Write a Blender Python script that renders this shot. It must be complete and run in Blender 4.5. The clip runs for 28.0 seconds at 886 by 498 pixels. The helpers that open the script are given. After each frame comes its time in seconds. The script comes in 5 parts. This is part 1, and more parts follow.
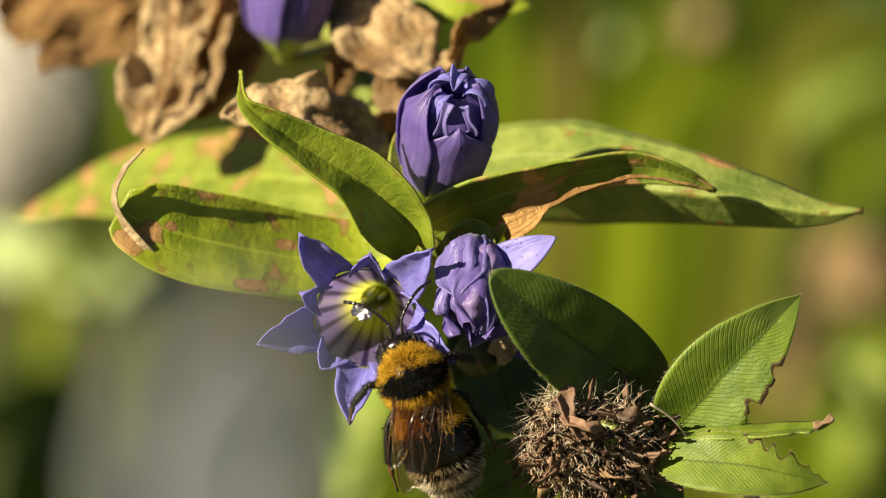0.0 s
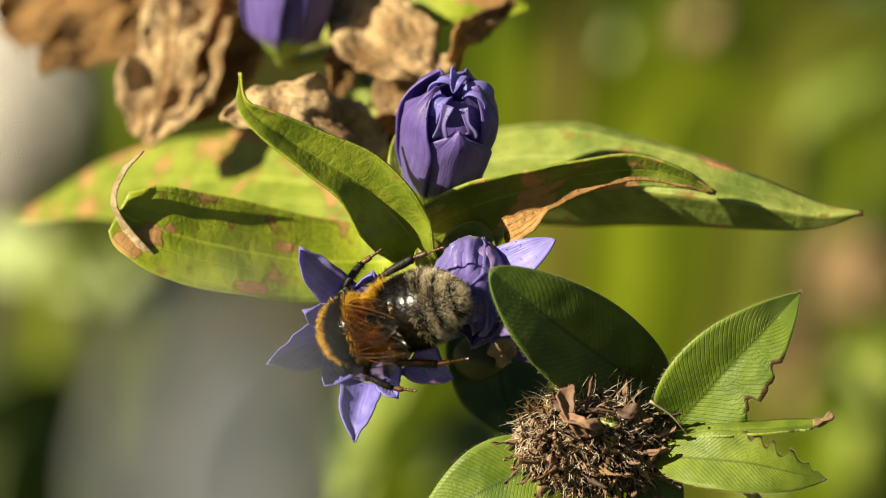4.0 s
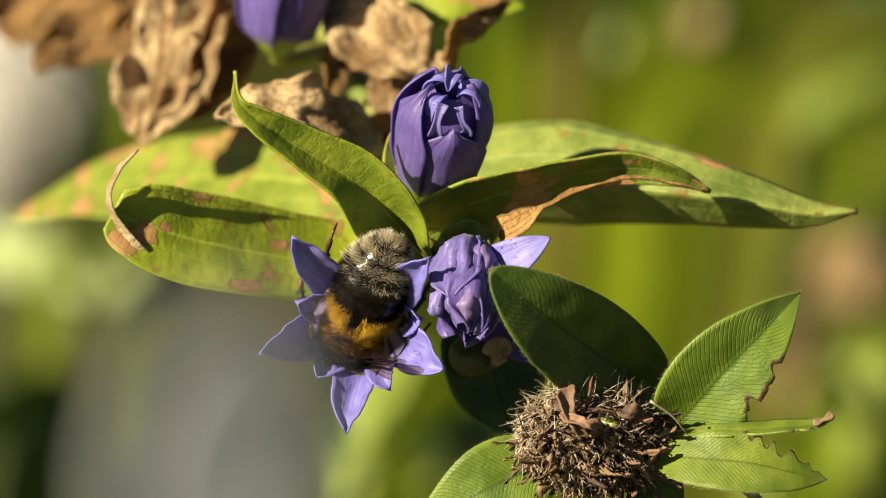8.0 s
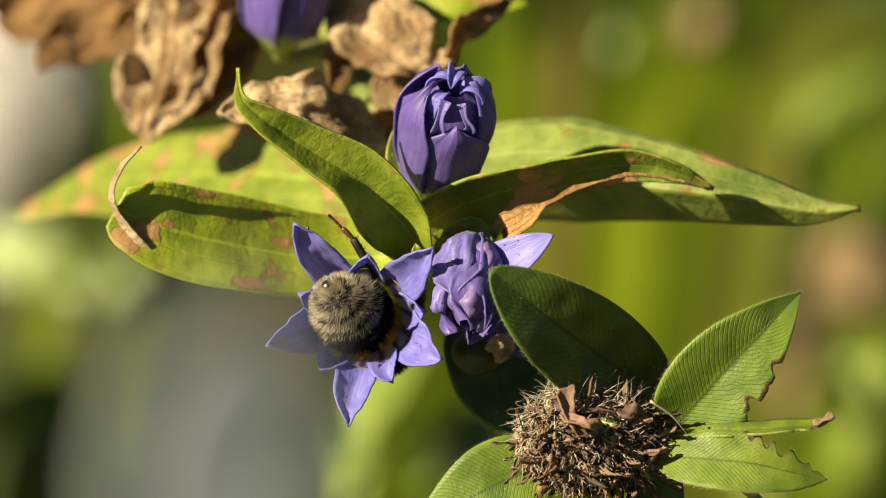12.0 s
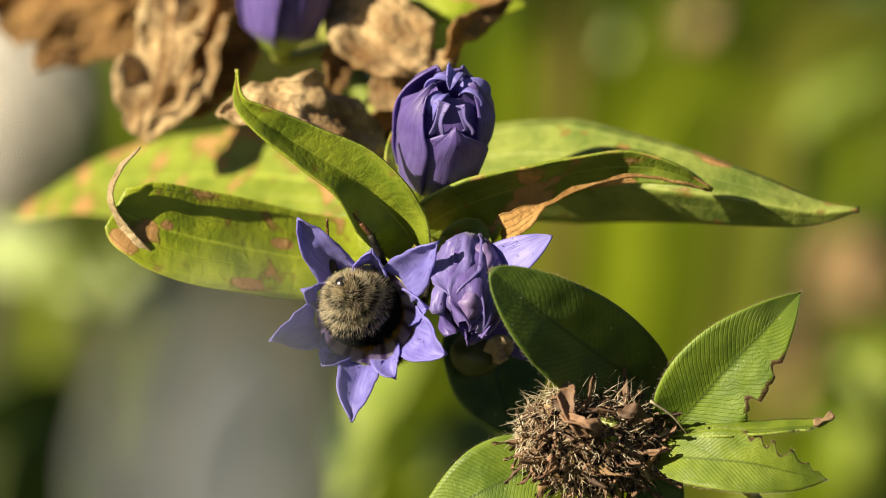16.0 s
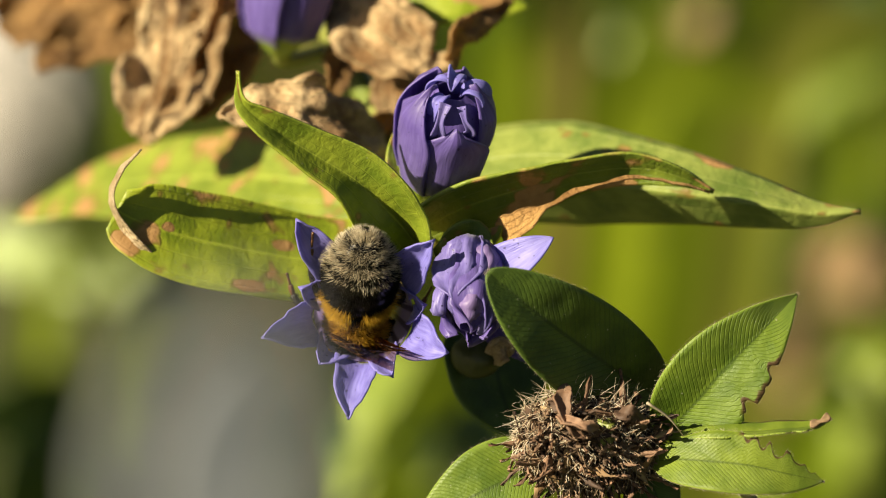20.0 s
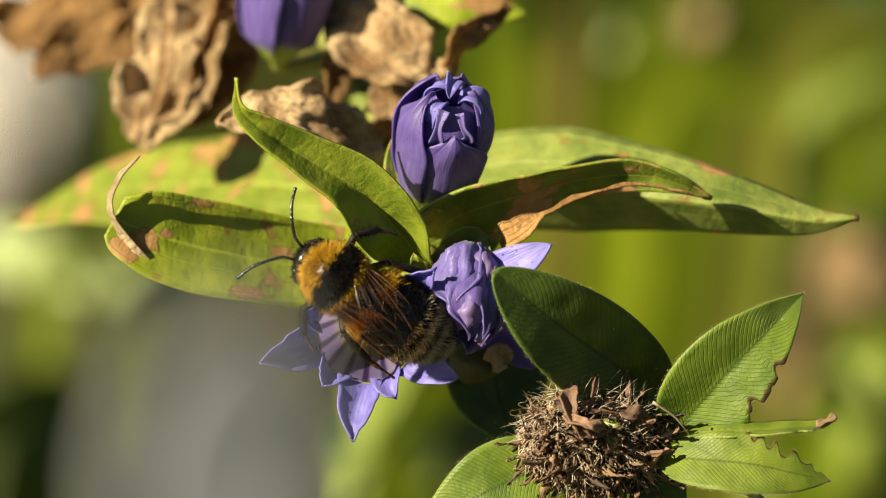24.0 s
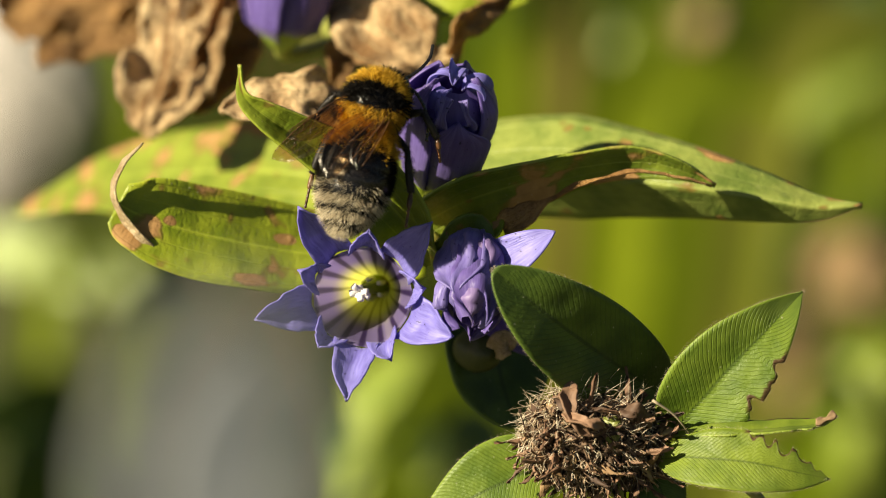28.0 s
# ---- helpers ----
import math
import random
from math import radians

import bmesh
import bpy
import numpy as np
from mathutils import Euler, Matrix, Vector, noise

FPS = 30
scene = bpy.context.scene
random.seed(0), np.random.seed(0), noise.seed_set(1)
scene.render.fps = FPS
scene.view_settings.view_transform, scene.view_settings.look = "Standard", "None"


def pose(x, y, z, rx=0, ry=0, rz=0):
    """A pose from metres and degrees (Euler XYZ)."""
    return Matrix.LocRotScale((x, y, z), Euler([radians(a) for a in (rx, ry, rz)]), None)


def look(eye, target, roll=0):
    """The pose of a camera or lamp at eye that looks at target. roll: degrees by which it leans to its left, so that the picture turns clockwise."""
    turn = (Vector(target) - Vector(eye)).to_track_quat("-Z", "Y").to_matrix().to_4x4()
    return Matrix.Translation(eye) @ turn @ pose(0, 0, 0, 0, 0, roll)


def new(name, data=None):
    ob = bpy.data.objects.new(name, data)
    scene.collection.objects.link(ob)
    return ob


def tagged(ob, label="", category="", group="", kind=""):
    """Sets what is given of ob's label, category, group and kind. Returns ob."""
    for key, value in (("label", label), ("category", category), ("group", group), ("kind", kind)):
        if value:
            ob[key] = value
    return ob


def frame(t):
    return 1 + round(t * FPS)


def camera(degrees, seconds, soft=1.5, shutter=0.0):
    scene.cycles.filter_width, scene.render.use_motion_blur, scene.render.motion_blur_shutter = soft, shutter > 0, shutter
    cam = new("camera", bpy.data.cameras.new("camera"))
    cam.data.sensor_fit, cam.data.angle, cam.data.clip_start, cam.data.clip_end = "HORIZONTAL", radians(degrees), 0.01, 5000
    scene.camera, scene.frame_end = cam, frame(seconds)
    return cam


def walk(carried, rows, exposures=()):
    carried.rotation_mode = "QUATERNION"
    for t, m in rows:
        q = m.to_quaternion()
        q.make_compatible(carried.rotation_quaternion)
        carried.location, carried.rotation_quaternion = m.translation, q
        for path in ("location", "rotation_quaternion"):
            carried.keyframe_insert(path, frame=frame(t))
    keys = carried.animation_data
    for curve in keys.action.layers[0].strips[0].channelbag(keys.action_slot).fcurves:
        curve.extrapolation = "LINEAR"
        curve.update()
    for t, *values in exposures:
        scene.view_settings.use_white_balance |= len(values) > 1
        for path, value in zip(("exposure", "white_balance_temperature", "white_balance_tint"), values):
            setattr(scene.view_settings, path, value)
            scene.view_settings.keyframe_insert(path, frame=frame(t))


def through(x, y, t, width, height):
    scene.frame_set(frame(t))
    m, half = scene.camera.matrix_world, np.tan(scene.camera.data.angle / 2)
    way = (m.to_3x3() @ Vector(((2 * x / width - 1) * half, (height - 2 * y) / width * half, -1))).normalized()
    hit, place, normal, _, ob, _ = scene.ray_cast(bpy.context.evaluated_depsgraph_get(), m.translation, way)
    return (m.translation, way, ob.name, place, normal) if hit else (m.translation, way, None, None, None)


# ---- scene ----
# The camera stands still on its stand, tilted down at the flowers.
PITCH = radians(24.0)
CENTRE = Vector((0.0, 0.0, 0.46))
REACH = 0.80
MM = 0.001
RIGHT = Vector((1.0, 0.0, 0.0))
UP = Vector((0.0, math.sin(PITCH), math.cos(PITCH)))
TOWARDS = Vector((0.0, -math.cos(PITCH), math.sin(PITCH)))
EYE = CENTRE + REACH * TOWARDS
cam = camera(6.44, 28.0, soft=1.0)
walk(cam, [(0.0, look(EYE, CENTRE)), (28.0, look(EYE, CENTRE))], [(0.0, 1.19, 7350, 4.5), (28.0, 1.19, 7350, 4.5)])
cam.data.dof.use_dof = True
cam.data.dof.focus_distance = REACH - 0.005
cam.data.dof.aperture_fstop = 16.5


def way(a, b, c):
    """A direction: right, up and towards the viewer, square to the line of sight."""
    return (a * RIGHT + b * UP + c * TOWARDS).normalized()


def at(a, b, c=0.0):
    """A place in millimetres from the middle of the flowers: right, up, towards the viewer."""
    return CENTRE + MM * (a * RIGHT + b * UP + c * TOWARDS)


# ---- light: a low sun from the side over a clear sky ----
SUN_WAY = way(-0.77, 0.35, 0.53)
world = bpy.data.worlds.new("sky")
scene.world = world
world.use_nodes = True
sky = world.node_tree.nodes.new("ShaderNodeTexSky")
sky.sky_type = "NISHITA"
sky.sun_disc = False
sky.sun_elevation = math.asin(SUN_WAY.z)
sky.sun_rotation = math.atan2(SUN_WAY.x, SUN_WAY.y)
background = world.node_tree.nodes["Background"]
background.inputs["Strength"].default_value = 0.023
world.node_tree.links.new(sky.outputs[0], background.inputs["Color"])
sun = new("sun", bpy.data.lights.new("sun", "SUN"))
sun.data.energy = 5.0
sun.data.angle = radians(0.53)
sun.data.color = (1.0, 0.90, 0.74)
sun.matrix_world = look(CENTRE + 3.0 * SUN_WAY, CENTRE)


# ---- materials ----
class Net:
    """A small helper that wires up one node material."""

    def __init__(self, name):
        self.material = bpy.data.materials.new(name)
        self.material.use_nodes = True
        self.tree = self.material.node_tree
        self.tree.nodes.clear()

    def node(self, kind, **values):
        made = self.tree.nodes.new(kind)
        for key, value in values.items():
            self.put(made.inputs[key.replace("_", " ")], value)
        return made

    def put(self, socket, value):
        if isinstance(value, bpy.types.NodeSocket):
            self.tree.links.new(value, socket)
        elif isinstance(value, tuple) and len(value) == 3 and socket.type == "RGBA":
            socket.default_value = (*value, 1.0)
        else:
            socket.default_value = value

    def calc(self, operation, a, b=0.0, clamp=False):
        made = self.tree.nodes.new("ShaderNodeMath")
        made.operation, made.use_clamp = operation, clamp
        self.put(made.inputs[0], a)
        self.put(made.inputs[1], b)
        return made.outputs[0]

    def mix(self, factor, a, b):
        made = self.tree.nodes.new("ShaderNodeMix")
        made.data_type = "RGBA"
        self.put(made.inputs[0], factor)
        self.put(made.inputs[6], a)
        self.put(made.inputs[7], b)
        return made.outputs[2]

    def step(self, value, low, high):
        made = self.tree.nodes.new("ShaderNodeMapRange")
        made.interpolation_type = "SMOOTHSTEP"
        self.put(made.inputs[0], value)
        self.put(made.inputs[1], low)
        self.put(made.inputs[2], high)
        return made.outputs[0]

    def noise(self, scale, detail=3.0, rough=0.55, vector=None):
        made = self.tree.nodes.new("ShaderNodeTexNoise")
        made.inputs["Scale"].default_value = scale
        made.inputs["Detail"].default_value = detail
        made.inputs["Roughness"].default_value = rough
        self.put(made.inputs["Vector"], vector if vector else self.place())
        return made.outputs[0]

    def place(self):
        return self.tree.nodes.new("ShaderNodeTexCoord").outputs["Object"]

    def uv(self):
        parts = self.tree.nodes.new("ShaderNodeSeparateXYZ")
        self.tree.links.new(self.tree.nodes.new("ShaderNodeTexCoord").outputs["UV"], parts.inputs[0])
        return parts.outputs[0], parts.outputs[1]

    def chance(self):
        return self.tree.nodes.new("ShaderNodeObjectInfo").outputs["Random"]

    def island(self):
        return self.tree.nodes.new("ShaderNodeNewGeometry").outputs["Random Per Island"]

    def bump(self, height, strength, distance):
        return self.node("ShaderNodeBump", Height=height, Strength=strength, Distance=distance).outputs[0]

    def finish(self, colour, rough=0.5, normal=None, through=0.0, glow=None, spec=0.5, metal=0.0, sheen=0.0):
        """Ends the material: a coated surface, and with it light that comes through from the far side."""
        skin = self.node("ShaderNodeBsdfPrincipled", Base_Color=colour, Roughness=rough, Metallic=metal)
        skin.inputs["Specular IOR Level"].default_value = spec
        if sheen:
            skin.inputs["Sheen Weight"].default_value = sheen
        if normal:
            self.put(skin.inputs["Normal"], normal)
        last = skin.outputs[0]
        if through:
            veil = self.node("ShaderNodeBsdfTranslucent", Color=glow if glow else colour)
            both = self.tree.nodes.new("ShaderNodeMixShader")
            both.inputs[0].default_value = through
            self.tree.links.new(last, both.inputs[1])
            self.tree.links.new(veil.outputs[0], both.inputs[2])
            last = both.outputs[0]
        out = self.tree.nodes.new("ShaderNodeOutputMaterial")
        self.tree.links.new(last, out.inputs[0])
        return self.material


def leaf_material(name, dark, light, blotch=0.62, edge=0.0, pinnate=False, rough=0.42, through=0.32, scorch=(), gnawed=None):
    """A living leaf: veins along it or feathered from the midrib, brown blotches, a withered rim."""
    n = Net(name)
    u, v = n.uv()
    side = n.calc("ABSOLUTE", n.calc("MULTIPLY", n.calc("SUBTRACT", u, 0.5), 2.0))
    mottled = n.noise(260.0, 4.0)
    base = n.mix(n.step(mottled, 0.3, 0.7), dark, light)
    if pinnate:
        wave = n.calc("SINE", n.calc("ADD", n.calc("MULTIPLY", n.calc("SUBTRACT", v, n.calc("MULTIPLY", side, 0.20)), 225.0),
                                     n.calc("MULTIPLY", n.noise(260.0, 3.0), 7.0)))
        veins = n.step(wave, 0.55, 1.0)
    else:
        lines = n.calc("ABSOLUTE", n.calc("SINE", n.calc("MULTIPLY", side, 7.5)))
        cross = n.step(n.calc("SINE", n.calc("ADD", n.calc("MULTIPLY", v, 120.0), n.calc("MULTIPLY", n.noise(500.0, 2.0), 9.0))), 0.5, 1.0)
        veins = n.calc("MAXIMUM", n.calc("SUBTRACT", 1.0, n.step(lines, 0.02, 0.22)), n.calc("MULTIPLY", cross, 0.22))
    midrib = n.calc("SUBTRACT", 1.0, n.step(side, 0.015, 0.06))
    paler = tuple(min(1.0, c * 1.35 + 0.012) for c in light)
    colour = n.mix(n.calc("MULTIPLY", veins, 0.20 if pinnate else 0.26), base, tuple(c * 0.62 for c in dark) if pinnate else paler)
    colour = n.mix(n.calc("MULTIPLY", midrib, 0.7), colour, tuple(c * 0.55 for c in dark) if pinnate else paler)
    # withered blotches with a darker rim, more of them towards the edge and the tip
    spots = n.calc("ADD", n.noise(270.0, 2.0, 0.5), n.calc("MULTIPLY", n.calc("POWER", side, 4.0), edge))
    spots = n.calc("ADD", spots, n.calc("MULTIPLY", n.calc("POWER", v, 8.0), edge * 0.9))
    for across, length, size in scorch:
        away = n.calc("SQRT", n.calc("ADD", n.calc("POWER", n.calc("MULTIPLY", n.calc("SUBTRACT", u, across), 0.45), 2.0), n.calc("POWER", n.calc("SUBTRACT", v, length), 2.0)))
        spots = n.calc("ADD", spots, n.calc("MULTIPLY", n.calc("SUBTRACT", 1.0, n.step(away, size * 0.4, size)), 0.3))
    rim = n.step(spots, blotch - 0.05, blotch)
    core = n.step(spots, blotch - 0.005, blotch + 0.05)
    dryness = n.mix(n.noise(700.0, 3.0), (0.30, 0.145, 0.05), (0.56, 0.33, 0.13))
    colour = n.mix(n.calc("MULTIPLY", rim, 0.8), colour, (0.22, 0.15, 0.03))
    colour = n.mix(core, colour, dryness)
    colour = n.mix(n.calc("MULTIPLY", n.step(n.noise(2400.0, 1.0), 0.74, 0.80), 0.5), colour, (0.55, 0.52, 0.40))
    margin = n.step(side, 0.95, 0.99)
    colour = n.mix(n.calc("MULTIPLY", margin, 0.6), colour, paler)
    if gnawed:
        # the bitten edge has dried to a brown crust
        low, high, near = gnawed
        bitten = n.calc("MULTIPLY", n.step(n.calc("ADD", u if near > 0.5 else n.calc("SUBTRACT", 1.0, u), n.calc("MULTIPLY", n.noise(900.0, 2.0), 0.14)), 1.0, 1.04),
                        n.calc("MULTIPLY", n.step(v, low, low + 0.04), n.calc("SUBTRACT", 1.0, n.step(v, high, high + 0.04))))
        colour = n.mix(bitten, colour, (0.10, 0.055, 0.025))
    height = n.calc("ADD", n.calc("MULTIPLY", veins, -0.20 if pinnate else -0.28), n.calc("MULTIPLY", n.noise(900.0, 4.0, 0.7), 0.6 if pinnate else 0.8))
    return n.finish(colour, n.calc("ADD", rough, n.calc("MULTIPLY", core, 0.3)), n.bump(height, 0.6, 0.0004), through, n.mix(0.5, colour, light))


def dry_material(name, dark, light, through=0.2):
    """A dead leaf: papery, netted with pale veins."""
    n = Net(name)
    u, v = n.uv()
    side = n.calc("ABSOLUTE", n.calc("MULTIPLY", n.calc("SUBTRACT", u, 0.5), 2.0))
    lines = n.calc("SUBTRACT", 1.0, n.step(n.calc("ABSOLUTE", n.calc("SINE", n.calc("MULTIPLY", side, 7.0))), 0.03, 0.2))
    colour = n.mix(n.step(n.noise(170.0, 5.0, 0.65), 0.36, 0.66), dark, light)
    colour = n.mix(n.calc("MULTIPLY", lines, 0.4), colour, tuple(min(1, c * 1.5) for c in light))
    colour = n.mix(n.calc("MULTIPLY", n.step(n.noise(600.0, 3.0), 0.55, 0.75), 0.6), colour, tuple(c * 0.5 for c in dark))
    colour = n.mix(n.calc("MULTIPLY", n.step(n.noise(1500.0, 3.0, 0.7), 0.48, 0.68), 0.6), colour, dark)
    height = n.calc("ADD", n.calc("MULTIPLY", lines, 0.6), n.noise(900.0, 5.0, 0.7))
    return n.finish(colour, 0.62, n.bump(height, 1.0, 0.0011), through)


def petal_material(name, pale, deep, through=0.34):
    n = Net(name)
    u, v = n.uv()
    side = n.calc("ABSOLUTE", n.calc("MULTIPLY", n.calc("SUBTRACT", u, 0.5), 2.0))
    streak = n.node("ShaderNodeCombineXYZ", X=n.calc("MULTIPLY", u, 17.0), Y=n.calc("MULTIPLY", v, 3.0)).outputs[0]
    grain = n.noise(1.0, 3.0, 0.6, streak)
    colour = n.mix(n.step(grain, 0.15, 0.85), deep, pale)
    colour = n.mix(n.calc("MULTIPLY", n.step(n.noise(330.0, 2.0), 0.45, 0.7), 0.45), colour, deep)
    colour = n.mix(n.calc("MULTIPLY", n.calc("SUBTRACT", 1.0, n.step(side, 0.02, 0.12)), 0.4), colour, deep)
    colour = n.mix(n.step(n.noise(2200.0, 1.0), 0.7, 0.76), colour, tuple(c * 0.35 for c in deep))
    height = n.calc("ADD", grain, n.calc("MULTIPLY", n.noise(900.0, 3.0), 0.5))
    return n.finish(colour, 0.45, n.bump(height, 0.28, 0.0003), through, n.mix(0.4, colour, pale), sheen=0.15)


def throat_material(name):
    """The inside of the corolla: dark guide lines on pale violet, yellow-green towards the bottom."""
    n = Net(name)
    u, v = n.uv()
    wobble = n.calc("MULTIPLY", n.noise(240.0, 2.0), 0.6)
    line = n.calc("SINE", n.calc("ADD", n.calc("MULTIPLY", u, 6.28318 * 15.0), wobble))
    broad = n.calc("SINE", n.calc("MULTIPLY", u, 6.28318 * 5.0))
    outer = n.mix(n.step(line, 0.1, 0.95), (0.36, 0.29, 0.58), (0.075, 0.040, 0.18))
    outer = n.mix(n.calc("MULTIPLY", n.step(broad, 0.8, 0.99), 0.35), outer, (0.66, 0.62, 0.62))
    inner = n.mix(n.step(line, 0.5, 1.0), (0.85, 0.86, 0.30), (0.50, 0.50, 0.13))
    colour = n.mix(n.step(v, 0.50, 0.84), inner, outer)
    return n.finish(colour, 0.5, n.bump(n.noise(800.0, 2.0), 0.3, 0.0002), 0.8, n.mix(0.2, colour, (0.85, 0.82, 0.7)))


def plain_material(name, dark, light, scale, rough=0.5, through=0.0, relief=0.4, depth=0.0003, spec=0.5, sheen=0.0):
    n = Net(name)
    colour = n.mix(n.step(n.noise(scale, 4.0), 0.3, 0.7), dark, light)
    colour = n.mix(n.calc("MULTIPLY", n.step(n.noise(scale * 5.0, 2.0), 0.5, 0.8), 0.4), colour, dark)
    return n.finish(colour, rough, n.bump(n.noise(scale * 3.0, 4.0), relief, depth), through, None, spec, 0.0, sheen)


def hair_material(name, dark, light, rough=0.5, through=0.25, spec=0.3):
    n = Net(name)
    u, v = n.uv()
    colour = n.mix(n.island(), dark, light)
    colour = n.mix(n.calc("MULTIPLY", n.step(n.noise(500.0, 2.0), 0.4, 0.75), 0.5), colour, dark)
    return n.finish(colour, rough, None, through, colour, spec)


def chance_material(name, dark, light, scale, rough=0.7, through=0.12):
    """For many pieces that differ one from the next."""
    n = Net(name)
    pick = n.calc("ADD", n.calc("MULTIPLY", n.chance(), 0.7), n.calc("MULTIPLY", n.noise(scale, 4.0, 0.6), 0.45))
    colour = n.mix(n.step(pick, 0.15, 0.95), dark, light)
    return n.finish(colour, rough, n.bump(n.noise(scale * 2.0, 4.0), 0.6, 0.0003), through)


def wing_material():
    """A smoky brown membrane, crinkled lengthwise, with a film's shine."""
    n = Net("wing membrane")
    u, v = n.uv()
    ripple = n.node("ShaderNodeCombineXYZ", X=n.calc("MULTIPLY", u, 10.0), Y=n.calc("MULTIPLY", v, 2.6)).outputs[0]
    height = n.noise(1.3, 2.0, 0.5, ripple)
    smoke = n.mix(n.step(v, 0.25, 0.75), (0.66, 0.47, 0.24), (0.50, 0.42, 0.34))
    clear = n.node("ShaderNodeBsdfTransparent", Color=n.mix(n.noise(1.0, 2.0, 0.5, ripple), smoke, (0.66, 0.52, 0.33)))
    shine = n.node("ShaderNodeBsdfGlossy", Color=(1.0, 0.95, 0.86), Roughness=0.2, Normal=n.bump(height, 1.0, 0.00010))
    both = n.tree.nodes.new("ShaderNodeMixShader")
    both.inputs[0].default_value = 0.036
    n.tree.links.new(clear.outputs[0], both.inputs[1])
    n.tree.links.new(shine.outputs[0], both.inputs[2])
    out = n.tree.nodes.new("ShaderNodeOutputMaterial")
    n.tree.links.new(both.outputs[0], out.inputs[0])
    return n.material


def grass_material(name, dark, light, straw):
    n = Net(name)
    pick = n.island()
    colour = n.mix(pick, dark, light)
    colour = n.mix(n.step(n.calc("FRACT", n.calc("MULTIPLY", pick, 7.31)), 0.86, 0.9), colour, straw)
    u, v = n.uv()
    colour = n.mix(n.calc("MULTIPLY", n.step(n.noise(60.0, 2.0), 0.4, 0.7), 0.3), colour, dark)
    return n.finish(colour, 0.5, None, 0.38, colour)


LEAF = leaf_material("gentian leaf", (0.145, 0.21, 0.018), (0.31, 0.37, 0.038), 0.70, 0.05, False, 0.42, 0.32, ((0.5, 1.0, 0.27),))
LEAF_WORN = leaf_material("spotted gentian leaf", (0.19, 0.26, 0.016), (0.36, 0.42, 0.034), 0.66, 0.05, False, 0.42, 0.32, ((0.42, 0.80, 0.12), (0.15, 0.86, 0.11), (0.55, 0.70, 0.035), (0.10, 0.45, 0.04), (0.62, 0.36, 0.035)))
LEAF_YELLOW = leaf_material("yellowing gentian leaf", (0.15, 0.205, 0.022), (0.29, 0.34, 0.045), 0.575, 0.04, False, 0.42, 0.32, ((1.0, 0.45, 0.09), (1.0, 0.72, 0.08)))
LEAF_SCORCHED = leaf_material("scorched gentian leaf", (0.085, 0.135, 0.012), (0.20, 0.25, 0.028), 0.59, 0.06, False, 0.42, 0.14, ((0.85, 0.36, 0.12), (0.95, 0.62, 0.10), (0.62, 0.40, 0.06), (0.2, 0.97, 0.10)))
LEAF_DARK = leaf_material("bluish gentian leaf", (0.13, 0.19, 0.035), (0.31, 0.36, 0.085), 0.72, 0.10, False, 0.42, 0.28, ((0.0, 0.55, 0.07), (0.5, 1.0, 0.06)))
CLOVER_LEAF = leaf_material("clover leaf", (0.085, 0.15, 0.012), (0.18, 0.26, 0.026), 0.80, 0.0, True, 0.5)
CLOVER_BITTEN = leaf_material("bitten clover leaf", (0.085, 0.15, 0.012), (0.18, 0.26, 0.026), 0.80, 0.0, True, 0.5, 0.32, (), (0.36, 0.72, 1.0))
CLOVER_GNAWED = leaf_material("gnawed clover leaf", (0.11, 0.17, 0.014), (0.22, 0.29, 0.03), 0.80, 0.0, True, 0.5, 0.32, ((0.5, 1.02, 0.08),), (0.40, 1.1, 0.0))
# darker copy of the clover leaf: half shade put into its colour
CLOVER_SHADE = leaf_material("shade-darkened clover leaf", (0.038, 0.075, 0.007), (0.085, 0.14, 0.014), 0.82, 0.0, True, 0.55, 0.16)
# darkest copy of the clover leaf: deep shade painted into the green
CLOVER_DARKENED = leaf_material("deep-shaded clover leaf", (0.028, 0.063, 0.008), (0.064, 0.118, 0.014), 0.82, 0.0, True, 0.5, 0.10)
DRY = dry_material("withered leaf", (0.25, 0.13, 0.045), (0.80, 0.58, 0.32))
DRY_ORANGE = dry_material("orange dried leaf rim", (0.34, 0.17, 0.05), (0.64, 0.37, 0.13))
DRY_PALE = dry_material("bleached withered leaf", (0.40, 0.27, 0.13), (0.70, 0.56, 0.36))
# bud green made darker to stand for the flowers' shadow on it
BUD_GREEN = plain_material("shade-darkened green bud", (0.028, 0.035, 0.008), (0.06, 0.068, 0.016), 220.0, 0.45, 0.15)
DRY_DARK = dry_material("dark withered leaf", (0.18, 0.085, 0.025), (0.55, 0.32, 0.12), 0.35)
PETAL = petal_material("violet petal", (0.30, 0.28, 0.73), (0.135, 0.11, 0.45))
PETAL_DEEP = petal_material("deep violet petal", (0.20, 0.145, 0.47), (0.095, 0.058, 0.27))
PETAL_MID = petal_material("folded violet petal", (0.27, 0.23, 0.57), (0.115, 0.085, 0.33))
PETAL_FADED = petal_material("faded petal", (0.33, 0.25, 0.50), (0.14, 0.085, 0.27))
THROAT = throat_material("corolla throat")
STIGMA = plain_material("pale stigma", (0.75, 0.70, 0.72), (0.90, 0.88, 0.88), 900.0, 0.6, 0.2)
CALYX = plain_material("calyx", (0.16, 0.23, 0.03), (0.36, 0.40, 0.08), 220.0, 0.45, 0.25)
STEM = plain_material("green stem", (0.13, 0.17, 0.03), (0.27, 0.26, 0.06), 150.0, 0.45, 0.1)
FLORET = chance_material("dried floret", (0.020, 0.009, 0.005), (0.27, 0.155, 0.095), 500.0)
FLORET_PALE = chance_material("bleached floret", (0.18, 0.10, 0.04), (0.44, 0.31, 0.16), 500.0)
